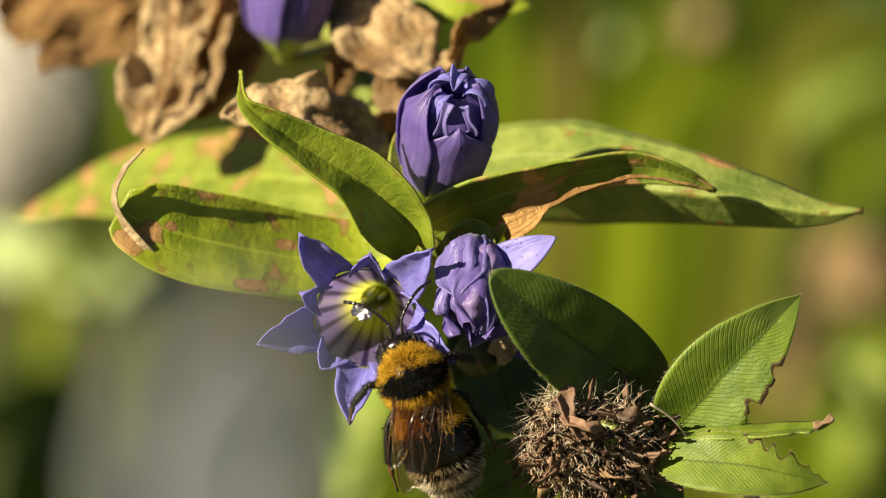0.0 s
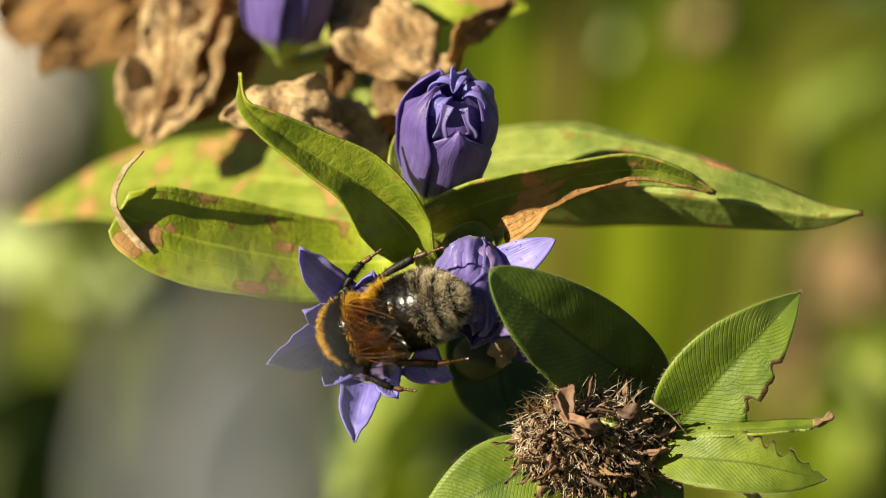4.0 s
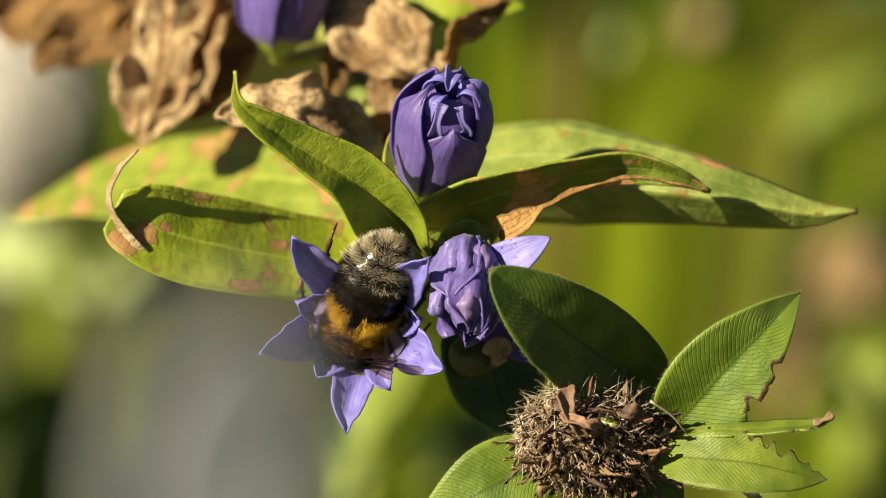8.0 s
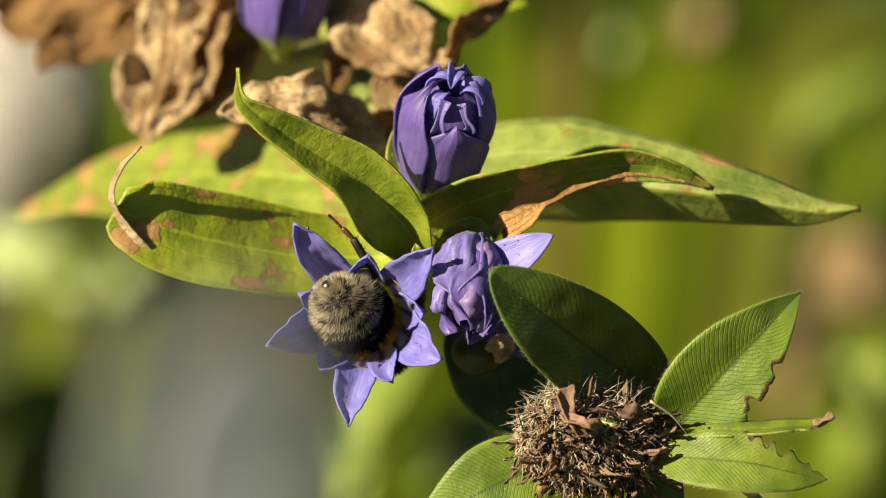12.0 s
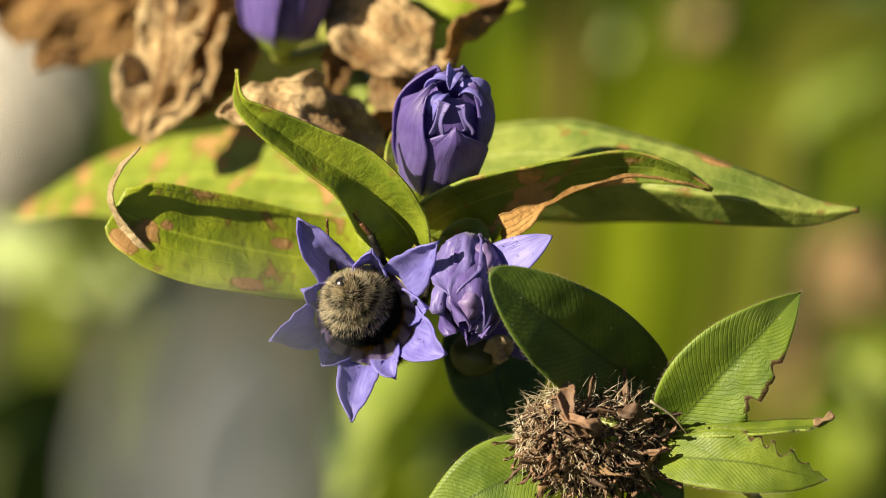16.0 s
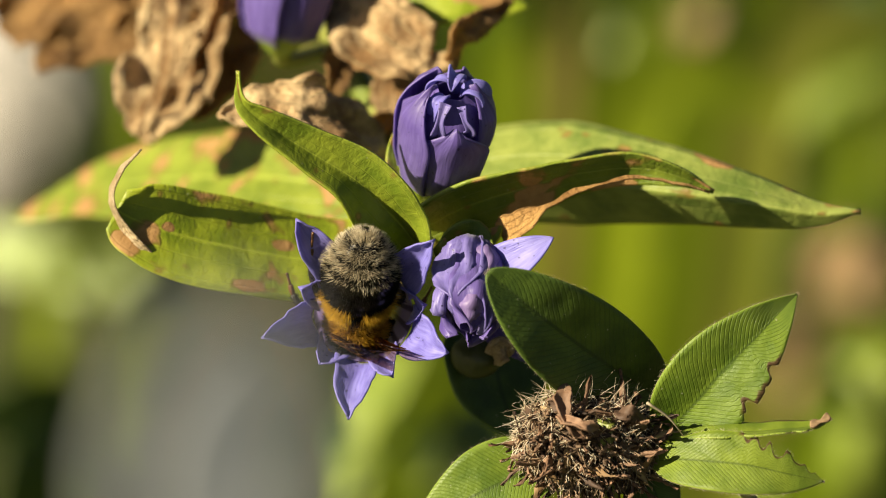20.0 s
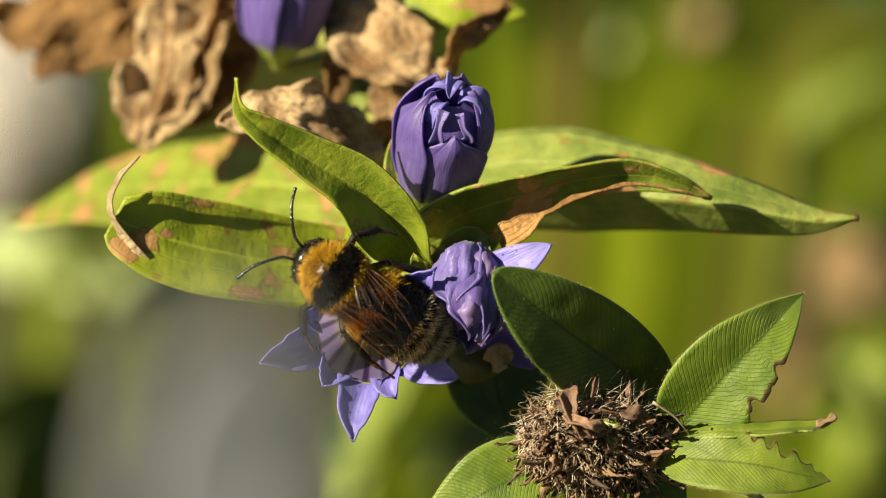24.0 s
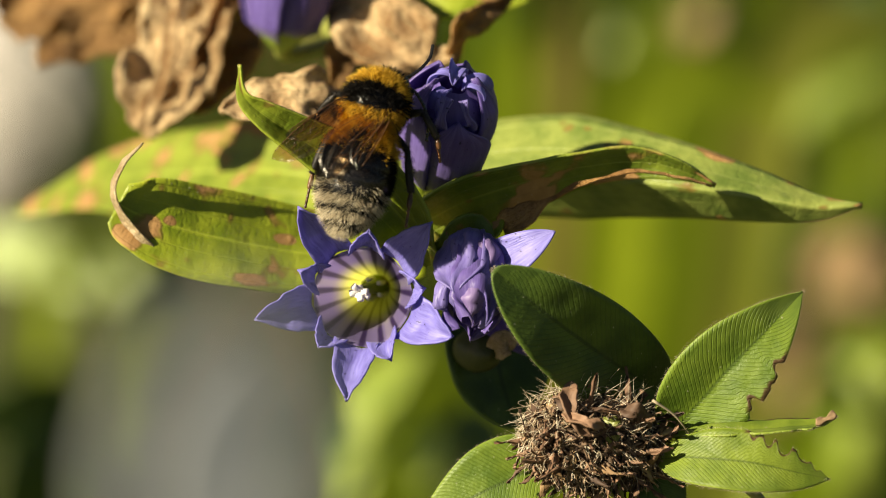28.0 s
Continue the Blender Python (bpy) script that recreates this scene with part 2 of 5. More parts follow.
SHRED = hair_material("floret shreds", (0.025, 0.012, 0.007), (0.40, 0.27, 0.17), 0.7, 0.1)
AWN = hair_material("calyx hairs", (0.42, 0.33, 0.21), (0.80, 0.72, 0.58), 0.6)
CRUST = plain_material("nibbled brown rim", (0.055, 0.03, 0.015), (0.22, 0.14, 0.07), 800.0, 0.8)
GOLD = hair_material("golden fur", (0.40, 0.21, 0.012), (0.86, 0.55, 0.06))
AMBER = hair_material("amber fur", (0.37, 0.185, 0.012), (0.80, 0.48, 0.048))
JET = hair_material("black fur", (0.003, 0.0026, 0.0022), (0.010, 0.008, 0.0065), 0.55, 0.03, 0.12)
CREAM = hair_material("off-white fur", (0.46, 0.37, 0.23), (0.90, 0.82, 0.64))
CHITIN = plain_material("black chitin", (0.006, 0.005, 0.005), (0.018, 0.014, 0.011), 900.0, 0.22, 0.0, 0.25, 0.0002, 0.7)
TAWNY = plain_material("tawny chitin", (0.03, 0.013, 0.006), (0.12, 0.052, 0.02), 900.0, 0.35)
LEG_BLACK = plain_material("black hairy leg", (0.006, 0.005, 0.005), (0.022, 0.017, 0.012), 900.0, 0.5, 0.0, 0.5, 0.0003, 0.3)
EYE_GLOSS = plain_material("compound eye", (0.010, 0.008, 0.008), (0.02, 0.016, 0.014), 2500.0, 0.15, 0.0, 0.3, 0.0001, 0.7)
WING = wing_material()
VEIN = plain_material("wing vein", (0.03, 0.013, 0.005), (0.10, 0.045, 0.016), 900.0, 0.25)
SOIL = plain_material("mossy soil", (0.035, 0.042, 0.010), (0.11, 0.115, 0.03), 9.0, 0.9, 0.0, 0.8, 0.01)
ROCK_PALE = plain_material("pale limestone", (0.44, 0.40, 0.37), (0.58, 0.54, 0.50), 25.0, 0.85, 0.0, 0.8, 0.004)
GRASS = grass_material("meadow grass", (0.05, 0.10, 0.005), (0.36, 0.44, 0.015), (0.42, 0.27, 0.11))
# grass darkened in its colour, for the shady gaps behind the flowers
GRASS_LOW = grass_material("shade-dark low grass", (0.018, 0.040, 0.003), (0.085, 0.125, 0.008), (0.22, 0.12, 0.05))
# brighter copy for single blades: sunlight put into the colour
GRASS_BRIGHT = grass_material("broad sun-brightened grass", (0.12, 0.185, 0.007), (0.29, 0.36, 0.014), (0.30, 0.24, 0.06))
GREY_LEAF = plain_material("grey dead leaf", (0.46, 0.47, 0.49), (0.56, 0.57, 0.59), 60.0, 0.8, 0.0)
HERB = leaf_material("meadow herb leaf", (0.16, 0.23, 0.03), (0.33, 0.40, 0.07), 0.80, 0.0, True)
HERB_PALE = leaf_material("silvery herb leaf", (0.40, 0.49, 0.20), (0.56, 0.64, 0.30), 0.90, 0.0, True)


# ---- building tools ----
REST = {}


def thing(name, where, label, category, group="", kind=""):
    ob = new(name)
    ob.location = where
    REST[ob] = Matrix.Translation(where)
    return tagged(ob, label, category, group, kind)


def part(name, bm, material, parent, label="", m=None, thick=0.0, smooth=True, kind=""):
    """One mesh under a thing or a part. Without m the bmesh lies in the world as it stands; with m it is in the part's own space, m its pose on the parent."""
    if m is None:
        bm.transform(REST[parent].inverted())
    for face in bm.faces:
        face.smooth = smooth
    mesh = bpy.data.meshes.new(name)
    bm.to_mesh(mesh)
    bm.free()
    for one in (material if isinstance(material, (list, tuple)) else [material]):
        mesh.materials.append(one)
    ob = new(name, mesh)
    ob.parent = parent
    if m is not None:
        ob.matrix_basis = m
    REST[ob] = REST[parent] @ (m if m is not None else Matrix())
    if thick:
        shell = ob.modifiers.new("thickness", "SOLIDIFY")
        shell.thickness, shell.offset = thick, 0.0
    return tagged(ob, label, kind=kind)


def sheet(bm, point, nu, nv, closed=False, slot=0):
    """Lays a grid of faces through point(u, v), u and v from 0 to 1."""
    layer = bm.loops.layers.uv.verify()
    rows = [[bm.verts.new(point(i / nu, j / nv)) for i in range(nu if closed else nu + 1)] for j in range(nv + 1)]
    for j in range(nv):
        for i in range(nu):
            k = (i + 1) % nu if closed else i + 1
            face = bm.faces.new((rows[j][i], rows[j][k], rows[j + 1][k], rows[j + 1][i]))
            face.material_index = slot
            for loop, (x, y) in zip(face.loops, ((i, j), (i + 1, j), (i + 1, j + 1), (i, j + 1))):
                loop[layer].uv = (x / nu, y / nv)
    return bm


def along(points, t):
    """A smooth curve through the points (Catmull-Rom), t from 0 to 1."""
    n = len(points) - 1
    k = min(int(t * n), n - 1)
    f = t * n - k
    b, c = points[k], points[k + 1]
    a = points[k - 1] if k else b * 2 - c
    d = points[k + 2] if k + 2 <= n else c * 2 - b
    return 0.5 * (2 * b + (c - a) * f + (2 * a - 5 * b + 4 * c - d) * f * f + (3 * b - a - 3 * c + d) * f ** 3)


def tube(bm, points, radius, sides=10, rings=16, slot=0):
    """A round stalk along the points; radius is a function of 0..1. The ends are drawn shut."""
    points = [Vector(p) for p in points]
    hint = Vector((0.31, 0.77, 0.55))

    def ring(u, v):
        if v <= 0.0 or v >= 1.0:
            r = 0.0
            v = min(max(v, 0.0), 1.0)
        else:
            r = radius(v)
        c = along(points, v)
        d = (along(points, min(v + 0.01, 1.0)) - along(points, max(v - 0.01, 0.0))).normalized()
        x = d.cross(hint).normalized()
        y = d.cross(x)
        return c + r * (math.cos(6.28318 * u) * x + math.sin(6.28318 * u) * y)

    stops = [0.0, 0.0001] + [k / rings for k in range(1, rings)] + [0.9999, 1.0]
    return sheet(bm, lambda u, v: ring(u, stops[round(v * (len(stops) - 1))]), sides, len(stops) - 1, True)


def ball(bm, centre, radii, turn=None, nu=24, nv=16, bump=0.0, seed=0.0, slot=0):
    """An egg with poles along its y axis."""
    centre, turn = Vector(centre), turn or Matrix()

    def shape(u, v):
        a, b = 6.28318 * u, 3.14159 * min(max(v, 0.004), 0.996)
        d = Vector((math.sin(b) * math.cos(a), -math.cos(b), math.sin(b) * math.sin(a)))
        k = 1.0 + bump * noise.noise(d * 2.3 + Vector((seed, seed, seed)))
        return centre + turn @ Vector((d.x * radii[0] * k, d.y * radii[1] * k, d.z * radii[2] * k))

    return sheet(bm, shape, nu, nv, True, slot)


def lance(t):
    return max(0.03, (math.sin(math.pi * min(1.0, t * 0.93 + 0.07)) ** 0.75) * (1.0 - 0.25 * t))


def oval(t):
    return max(0.03, math.sin(math.pi * (0.04 + 0.955 * t)) ** 0.62)


def ovate(t):
    return max(0.03, (t + 0.02) ** 0.6 * max(0.0, 1.0 - t) ** 0.92 / 0.365)


def broad(t):
    return max(0.05, (1.0 - t ** 3) ** 0.5 * min(1.0, 0.35 + 1.6 * t))


def blade(path, faces, half, profile=lance, fold=0.2, bow=0.0, ripple=0.0, crumple=0.0, curl=0.0, nx=12, ny=36, left=None, right=None, seed=0.0, thick=0.00022, pleat=0.0):
    """A leaf along the path. faces: the ways its upper side looks, from base to tip; half: half its width in millimetres;
    fold: how far the halves rise from the midrib; curl: how far its sides roll in; left, right: what an eaten edge leaves."""
    bm = bmesh.new()
    half *= MM

    def point(u, v):
        s = u * 2.0 - 1.0
        c = along(path, v)
        d = (along(path, min(v + 0.02, 1.0)) - along(path, max(v - 0.02, 0.0))).normalized()
        up = along(faces, v) if len(faces) > 1 else faces[0]
        up = (up - d * up.dot(d)).normalized()
        side = d.cross(up)
        w = half * profile(v)
        if s < 0 and left:
            w *= left(v)
        if s > 0 and right:
            w *= right(v)
        a = curl * s
        x = w * (math.sin(a) / curl if curl else s)
        z = w * (fold * abs(s) + bow * s * s + ((1.0 - math.cos(a)) / curl * (1 if s > 0 else -1) if curl else 0.0))
        if ripple:
            z += half * ripple * math.sin(v * 17.0 + seed * 3.0 + (1.3 if s > 0 else 0.0)) * abs(s) ** 1.5
        if pleat:
            z += half * pleat * math.sin(s * 6.5 + seed + 2.2 * math.sin(v * 3.0 + seed)) * (0.4 + 0.6 * math.sin(math.pi * v))
        q = c + side * x + up * z
        if crumple:
            k = noise.noise_vector(q * 190.0 + Vector((seed, 2.1 * seed, seed))) + 0.5 * noise.noise_vector(q * 480.0 + Vector((seed, seed, 0.0))) + 0.28 * noise.noise_vector(q * 1100.0 + Vector((seed, 0.0, seed)))
            ridge = 0.7 - 2.2 * abs(noise.noise(q * 210.0 + Vector((seed, seed, 4.0)))) - 0.9 * abs(noise.noise(q * 520.0 + Vector((seed, 0.0, seed))))
            q += k * (crumple * 0.75 * MM) + up * (ridge * crumple * 0.7 * MM)
        else:
            q += up * (0.00018 * noise.noise(q * 330.0 + Vector((seed, 0.0, 0.0))))
        return q

    sheet(bm, point, nx, ny)
    return bm

# ---- the gentian: an arching stem, pairs of leaves, flowers in their axils ----
gentian = thing("gentian_plant", Vector((-0.16, 0.16, 0.0)), "arching willow gentian with violet bell flowers and partly withered leaves", "plant")

FRONT = way(0.0, 0.0, 1.0)
bm = tube(bmesh.new(), [at(-1.85, -0.29, -5), at(-2.68, 2.10, -13), at(-5.59, 10.75, -28), at(-11.09, 21.16, -40), at(-18.65, 32.58, -55), at(-40.49, 49.24, -90), at(-85.69, 57.46, -130),
                        at(-134.62, 9.81, -170), Vector((-0.155, 0.16, 0.12)), Vector((-0.16, 0.16, -0.01))],
          lambda t: MM * (1.3 + 0.5 * t), 12, 80)
part("stem", bm, STEM, gentian, "slender green arching stem")


def gentian_leaf(path, faces, half, material, label, **shape):
    return part("leaf", blade(path, faces, half, **shape), material, gentian, label, thick=0.00028)


# raised leaf with a drawn-out withered point
gentian_leaf([at(-2.24, -0.40, -2), at(-4.82, 2.81, 1), at(-8.80, 6.63, 4), at(-13.62, 9.63, 6), at(-18.13, 12.56, 8), at(-20.43, 14.81, 9), at(-20.81, 17.91, 10)],
             [way(-0.55, 0.4, 0.75), way(-0.5, 0.45, 0.75), way(-0.5, 0.45, 0.75)], 3.9, LEAF, "light green lance-shaped leaf with a withered point", fold=0.62, curl=0.15, seed=1.0,
             profile=lambda t: max(0.05, (1.0 - t) ** 1.05 * min(1.0, 0.55 + 1.8 * t) * 1.25))
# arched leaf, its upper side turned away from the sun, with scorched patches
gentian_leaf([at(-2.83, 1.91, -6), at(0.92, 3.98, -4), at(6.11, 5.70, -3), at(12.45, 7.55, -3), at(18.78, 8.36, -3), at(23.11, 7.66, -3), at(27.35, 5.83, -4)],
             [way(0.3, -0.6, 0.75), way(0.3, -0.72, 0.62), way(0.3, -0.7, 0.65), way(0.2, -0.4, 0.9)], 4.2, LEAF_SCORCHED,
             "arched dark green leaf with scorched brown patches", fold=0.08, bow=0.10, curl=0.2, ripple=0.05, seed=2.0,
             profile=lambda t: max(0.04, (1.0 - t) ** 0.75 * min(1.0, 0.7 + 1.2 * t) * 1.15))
part("scorched_rim", blade([at(5.41, 1.55, -2), at(7.53, 2.70, -1), at(10.12, 4.20, -1), at(14.14, 6.09, -1), at(18.74, 7.18, -1), at(23.37, 6.96, -2), at(26.97, 5.88, -3)], [way(-0.55, 0.35, 0.75)], 1.55, profile=lambda t: max(0.08, (0.22 + 0.95 * math.exp(-((t - 0.14) / 0.16) ** 2) + 0.22 * math.sin(t * 31.0) * (1.0 - t)) * (1.0 - t) ** 0.6), crumple=0.5, nx=8, ny=26, seed=14.0),
     DRY_ORANGE, gentian, "orange-brown dried rim of the arched leaf", thick=0.0002)
# long leaf behind it
gentian_leaf([at(-0.82, 5.64, -19), at(5.63, 6.80, -17), at(14.92, 6.70, -12), at(24.15, 5.86, -9), at(32.24, 4.58, -8), at(38.04, 3.65, -8), at(42.56, 3.88, -8)],
             [way(0.0, -0.12, 1.0), way(0.05, -0.12, 1.0), way(0.0, 0.1, 1.0)], 6.2, LEAF_DARK, "long pointed green leaf with a brown tip", fold=-1.35, bow=0.0, seed=3.0,
             profile=lambda t: max(0.04, min(1.0, 0.6 + 1.6 * t) * (1.0 - t) ** 0.95 * 1.16))
# spotted leaf with its end rolled up
gentian_leaf([at(-2.08, -0.81, -9), at(-8.40, -1.22, -11), at(-15.50, -1.0, -9), at(-22.4, 0.17, -6), at(-27.6, 1.50, -4), at(-31.5, 2.83, -3), at(-33.6, 3.99, -2.5)],
             [way(-0.5, 0.4, 0.75), way(-0.55, 0.4, 0.72), way(-0.45, 0.5, 0.75)], 5.3, LEAF_WORN, "yellow-green leaf with brown spots and a dry rolled end", fold=0.10, curl=0.3, ripple=0.03, seed=4.0,
             profile=lambda t: max(0.1, math.sin(math.pi * min(1.0, 0.12 + 0.80 * t)) ** 0.6))
# its dry rolled rim and point
part("withered_tip", blade([at(-28.2, -2.6, -3.5), at(-30.9, -0.3, -2.5), at(-33.2, 2.8, -2), at(-34.0, 5.52, -1), at(-33.0, 7.81, 0), at(-30.66, 9.90, 0)],
     [way(-0.2, 0.3, 0.9), way(-0.6, 0.2, 0.75), way(-0.5, 0.3, 0.8)], 0.75, profile=lance, curl=0.8, crumple=0.45, ny=30, nx=8, seed=5.0), DRY_PALE, gentian, "papery brown rolled leaf tip", thick=0.0002)
# broad leaf further back
gentian_leaf([at(-4.67, 6.56, -24), at(-10.93, 6.60, -28), at(-19.44, 7.56, -36), at(-29.45, 7.48, -48), at(-39.22, 6.37, -62), at(-47.92, 3.51, -74)],
             [way(-0.3, 0.5, 0.8), way(-0.3, 0.55, 0.78)], 7.2, LEAF_YELLOW, "broad yellowing leaf with brown margin", fold=0.08, ripple=0.04, seed=6.5)
# low leaf, the shade under the flowers put into its dark colour
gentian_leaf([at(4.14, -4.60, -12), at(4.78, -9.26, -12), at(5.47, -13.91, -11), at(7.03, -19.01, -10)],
             [way(0.45, -0.3, 0.85), way(0.45, -0.35, 0.82)], 6.2, CLOVER_DARKENED, "green leaf coloured dark for the shade of the flowers", profile=oval, fold=0.1, seed=7.0)
# short leaves round the growing point
gentian_leaf([at(-2.44, 2.38, -8), at(-4.17, 5.85, -7), at(-5.04, 9.03, -7), at(-5.33, 11.94, -8)], [way(0.3, -0.1, 0.95)], 1.7, LEAF, "short upright green leaf", fold=0.25, seed=8.0, ny=16)
gentian_leaf([at(-0.52, -0.23, -5), at(2.65, 0.17, -3), at(4.49, 1.09, -2), at(5.81, 2.36, -2)], [way(-0.3, 0.4, 0.85)], 1.5, LEAF_WORN, "short leaf with a dry edge", fold=0.2, seed=9.0, ny=16)
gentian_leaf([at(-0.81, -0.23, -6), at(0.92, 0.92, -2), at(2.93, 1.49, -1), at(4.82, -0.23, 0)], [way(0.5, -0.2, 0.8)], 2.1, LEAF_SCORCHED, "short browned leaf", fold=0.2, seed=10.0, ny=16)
gentian_leaf([at(-1.39, -1.68, -5), at(-0.92, -0.80, -1), at(-0.34, 0.17, 1), at(-0.06, 1.20, 1)], [FRONT], 0.9, LEAF, "tiny green bract", fold=0.3, seed=11.0, ny=10, nx=6)
gentian_leaf([at(-2.08, -2.25, -4), at(-2.64, -1.21, 0), at(-2.92, -0.52, 2), at(-3.09, 0.29, 2)], [FRONT], 0.8, LEAF, "tiny green bract", fold=0.3, seed=12.0, ny=10, nx=6)
# yellowing leaf above
gentian_leaf([at(-16.71, 30.56, -50), at(-8.0, 27.6, -34), at(0.5, 26.6, -30), at(8.80, 25.6, -30)], [way(-0.2, 0.35, 0.9)], 4.6, LEAF_WORN, "yellowing leaf with a browned rim", fold=0.05, ripple=0.10, seed=13.0)


def withered(path, faces, half, material, label, **shape):
    return part("withered_leaf", blade(path, faces, half, **shape), material, gentian, label, thick=0.0003)


withered([at(-19.27, 33.81, -55), at(-23.86, 27.92, -44), at(-26.43, 22.94, -39), at(-28.47, 18.68, -37), at(-31.13, 14.46, -36), at(-33.53, 11.46, -36)],
         [way(-0.5, 0.1, 0.85), way(-0.3, 0.0, 0.95)], 6.0, DRY, "crumpled brown withered leaf hanging down", profile=broad, fold=0.35, ripple=0.22, crumple=1.28, pleat=0.10, nx=39, ny=66, seed=21.0)
withered([at(-21.13, 34.46, -56), at(-21.99, 27.25, -42), at(-23.09, 22.31, -38), at(-24.75, 18.08, -37), at(-26.34, 13.56, -36)],
         [way(0.3, 0.2, 0.9)], 3.6, DRY_DARK, "dark brown withered leaf", profile=broad, fold=0.4, ripple=0.2, crumple=1.17, pleat=0.10, nx=27, ny=51, seed=22.0)
withered([at(-29.07, 28.29, -37), at(-29.09, 23.40, -34), at(-29.37, 19.16, -32), at(-30.69, 14.99, -32), at(-32.04, 12.13, -33)],
         [way(-0.7, 0.1, 0.7)], 1.1, DRY, "pale rolled edge of a withered leaf", curl=1.0, crumple=0.35, nx=8, ny=26, seed=23.0)
withered([at(-5.56, 10.11, -24), at(-9.05, 12.11, -19), at(-13.10, 13.80, -15), at(-17.76, 14.66, -14), at(-23.33, 13.39, -15)],
         [way(-0.3, 0.4, 0.85), way(-0.2, 0.5, 0.8)], 3.5, DRY, "crumpled pale brown withered leaf", profile=oval, fold=0.25, ripple=0.25, crumple=1.05, pleat=0.10, nx=33, ny=60, seed=24.0)
withered([at(-5.00, 12.57, -30), at(-7.35, 12.21, -26), at(-10.29, 10.58, -24), at(-13.26, 11.01, -25)],
         [way(0.4, -0.3, 0.85)], 3.0, DRY_DARK, "dark curled withered leaf", profile=oval, fold=0.4, ripple=0.2, crumple=1.05, pleat=0.10, nx=24, ny=39, seed=25.0)
withered([at(-12.21, 27.59, -34), at(-8.56, 23.83, -28), at(-4.97, 21.08, -25), at(-2.01, 19.69, -24), at(0.36, 19.71, -25)],
         [way(-0.5, 0.5, 0.7), way(-0.3, 0.5, 0.8)], 4.4, DRY, "folded brown withered leaf", profile=oval, fold=0.3, ripple=0.2, crumple=1.05, pleat=0.10, nx=30, ny=54, seed=26.0)
withered([at(-11.04, 25.26, -36), at(-10.99, 21.55, -32), at(-11.55, 18.52, -30), at(-11.85, 15.84, -30)],
         [way(0.4, -0.2, 0.9)], 1.9, DRY_DARK, "dark folded withered leaf", profile=oval, fold=0.5, crumple=0.8, nx=12, ny=24, seed=27.0)
withered([at(-5.02, 19.76, -32), at(-5.59, 17.31, -29), at(-5.00, 14.93, -29), at(-2.62, 13.46, -30)],
         [way(-0.3, 0.1, 0.95)], 2.4, DRY, "torn brown withered leaf", profile=oval, fold=0.3, crumple=0.8, nx=14, ny=24, seed=28.0)
withered([at(6.88, 26.44, -26), at(3.90, 23.71, -24), at(1.83, 21.62, -23), at(0.95, 18.41, -25)],
         [way(0.2, 0.2, 0.95)], 1.5, DRY_DARK, "shrivelled dark leaf end", profile=oval, curl=0.9, crumple=1.26, nx=18, ny=39, seed=29.0)
withered([at(-26.41, 38.37, -68), at(-36.38, 29.34, -68), at(-42.70, 26.28, -70), at(-50.31, 25.09, -72)],
         [way(-0.3, 0.5, 0.8)], 6.0, DRY_DARK, "brown withered leaf far back on the stem", profile=oval, ripple=0.2, crumple=1.40, pleat=0.10, nx=27, ny=45, seed=30.0)
withered([at(-27.06, 38.72, -69), at(-33.11, 26.10, -64), at(-39.40, 23.68, -66), at(-44.99, 19.95, -66)],
         [way(-0.1, 0.1, 0.95)], 4.0, DRY_DARK, "dark withered leaf far back on the stem", profile=oval, ripple=0.2, crumple=1.40, pleat=0.10, nx=24, ny=39, seed=31.0)


# ---- flowers ----
def flower_pose(base, mouth, spin):
    """The pose of a flower whose z axis runs from its base to its mouth; spin: degrees."""
    z = (mouth - base).normalized()
    x = (RIGHT - z * RIGHT.dot(z)).normalized()
    y = z.cross(x)
    return Matrix.Translation(base) @ Matrix((x, y, z)).transposed().to_4x4() @ pose(0, 0, 0, 0, 0, spin)


def bell(bm, profile, height, folds=0.0, nu=50, nv=20):
    def point(u, v):
        r = profile(v) * (1.0 + folds * math.cos(6.28318 * 5.0 * u) * v)
        return Vector((r * math.cos(6.28318 * u), r * math.sin(6.28318 * u), height * v)) * MM
    return sheet(bm, point, nu, nv, True)


def petal_width(t):
    return max(0.015, (1.0 - t) ** 0.85 * (1.0 + 0.85 * t))


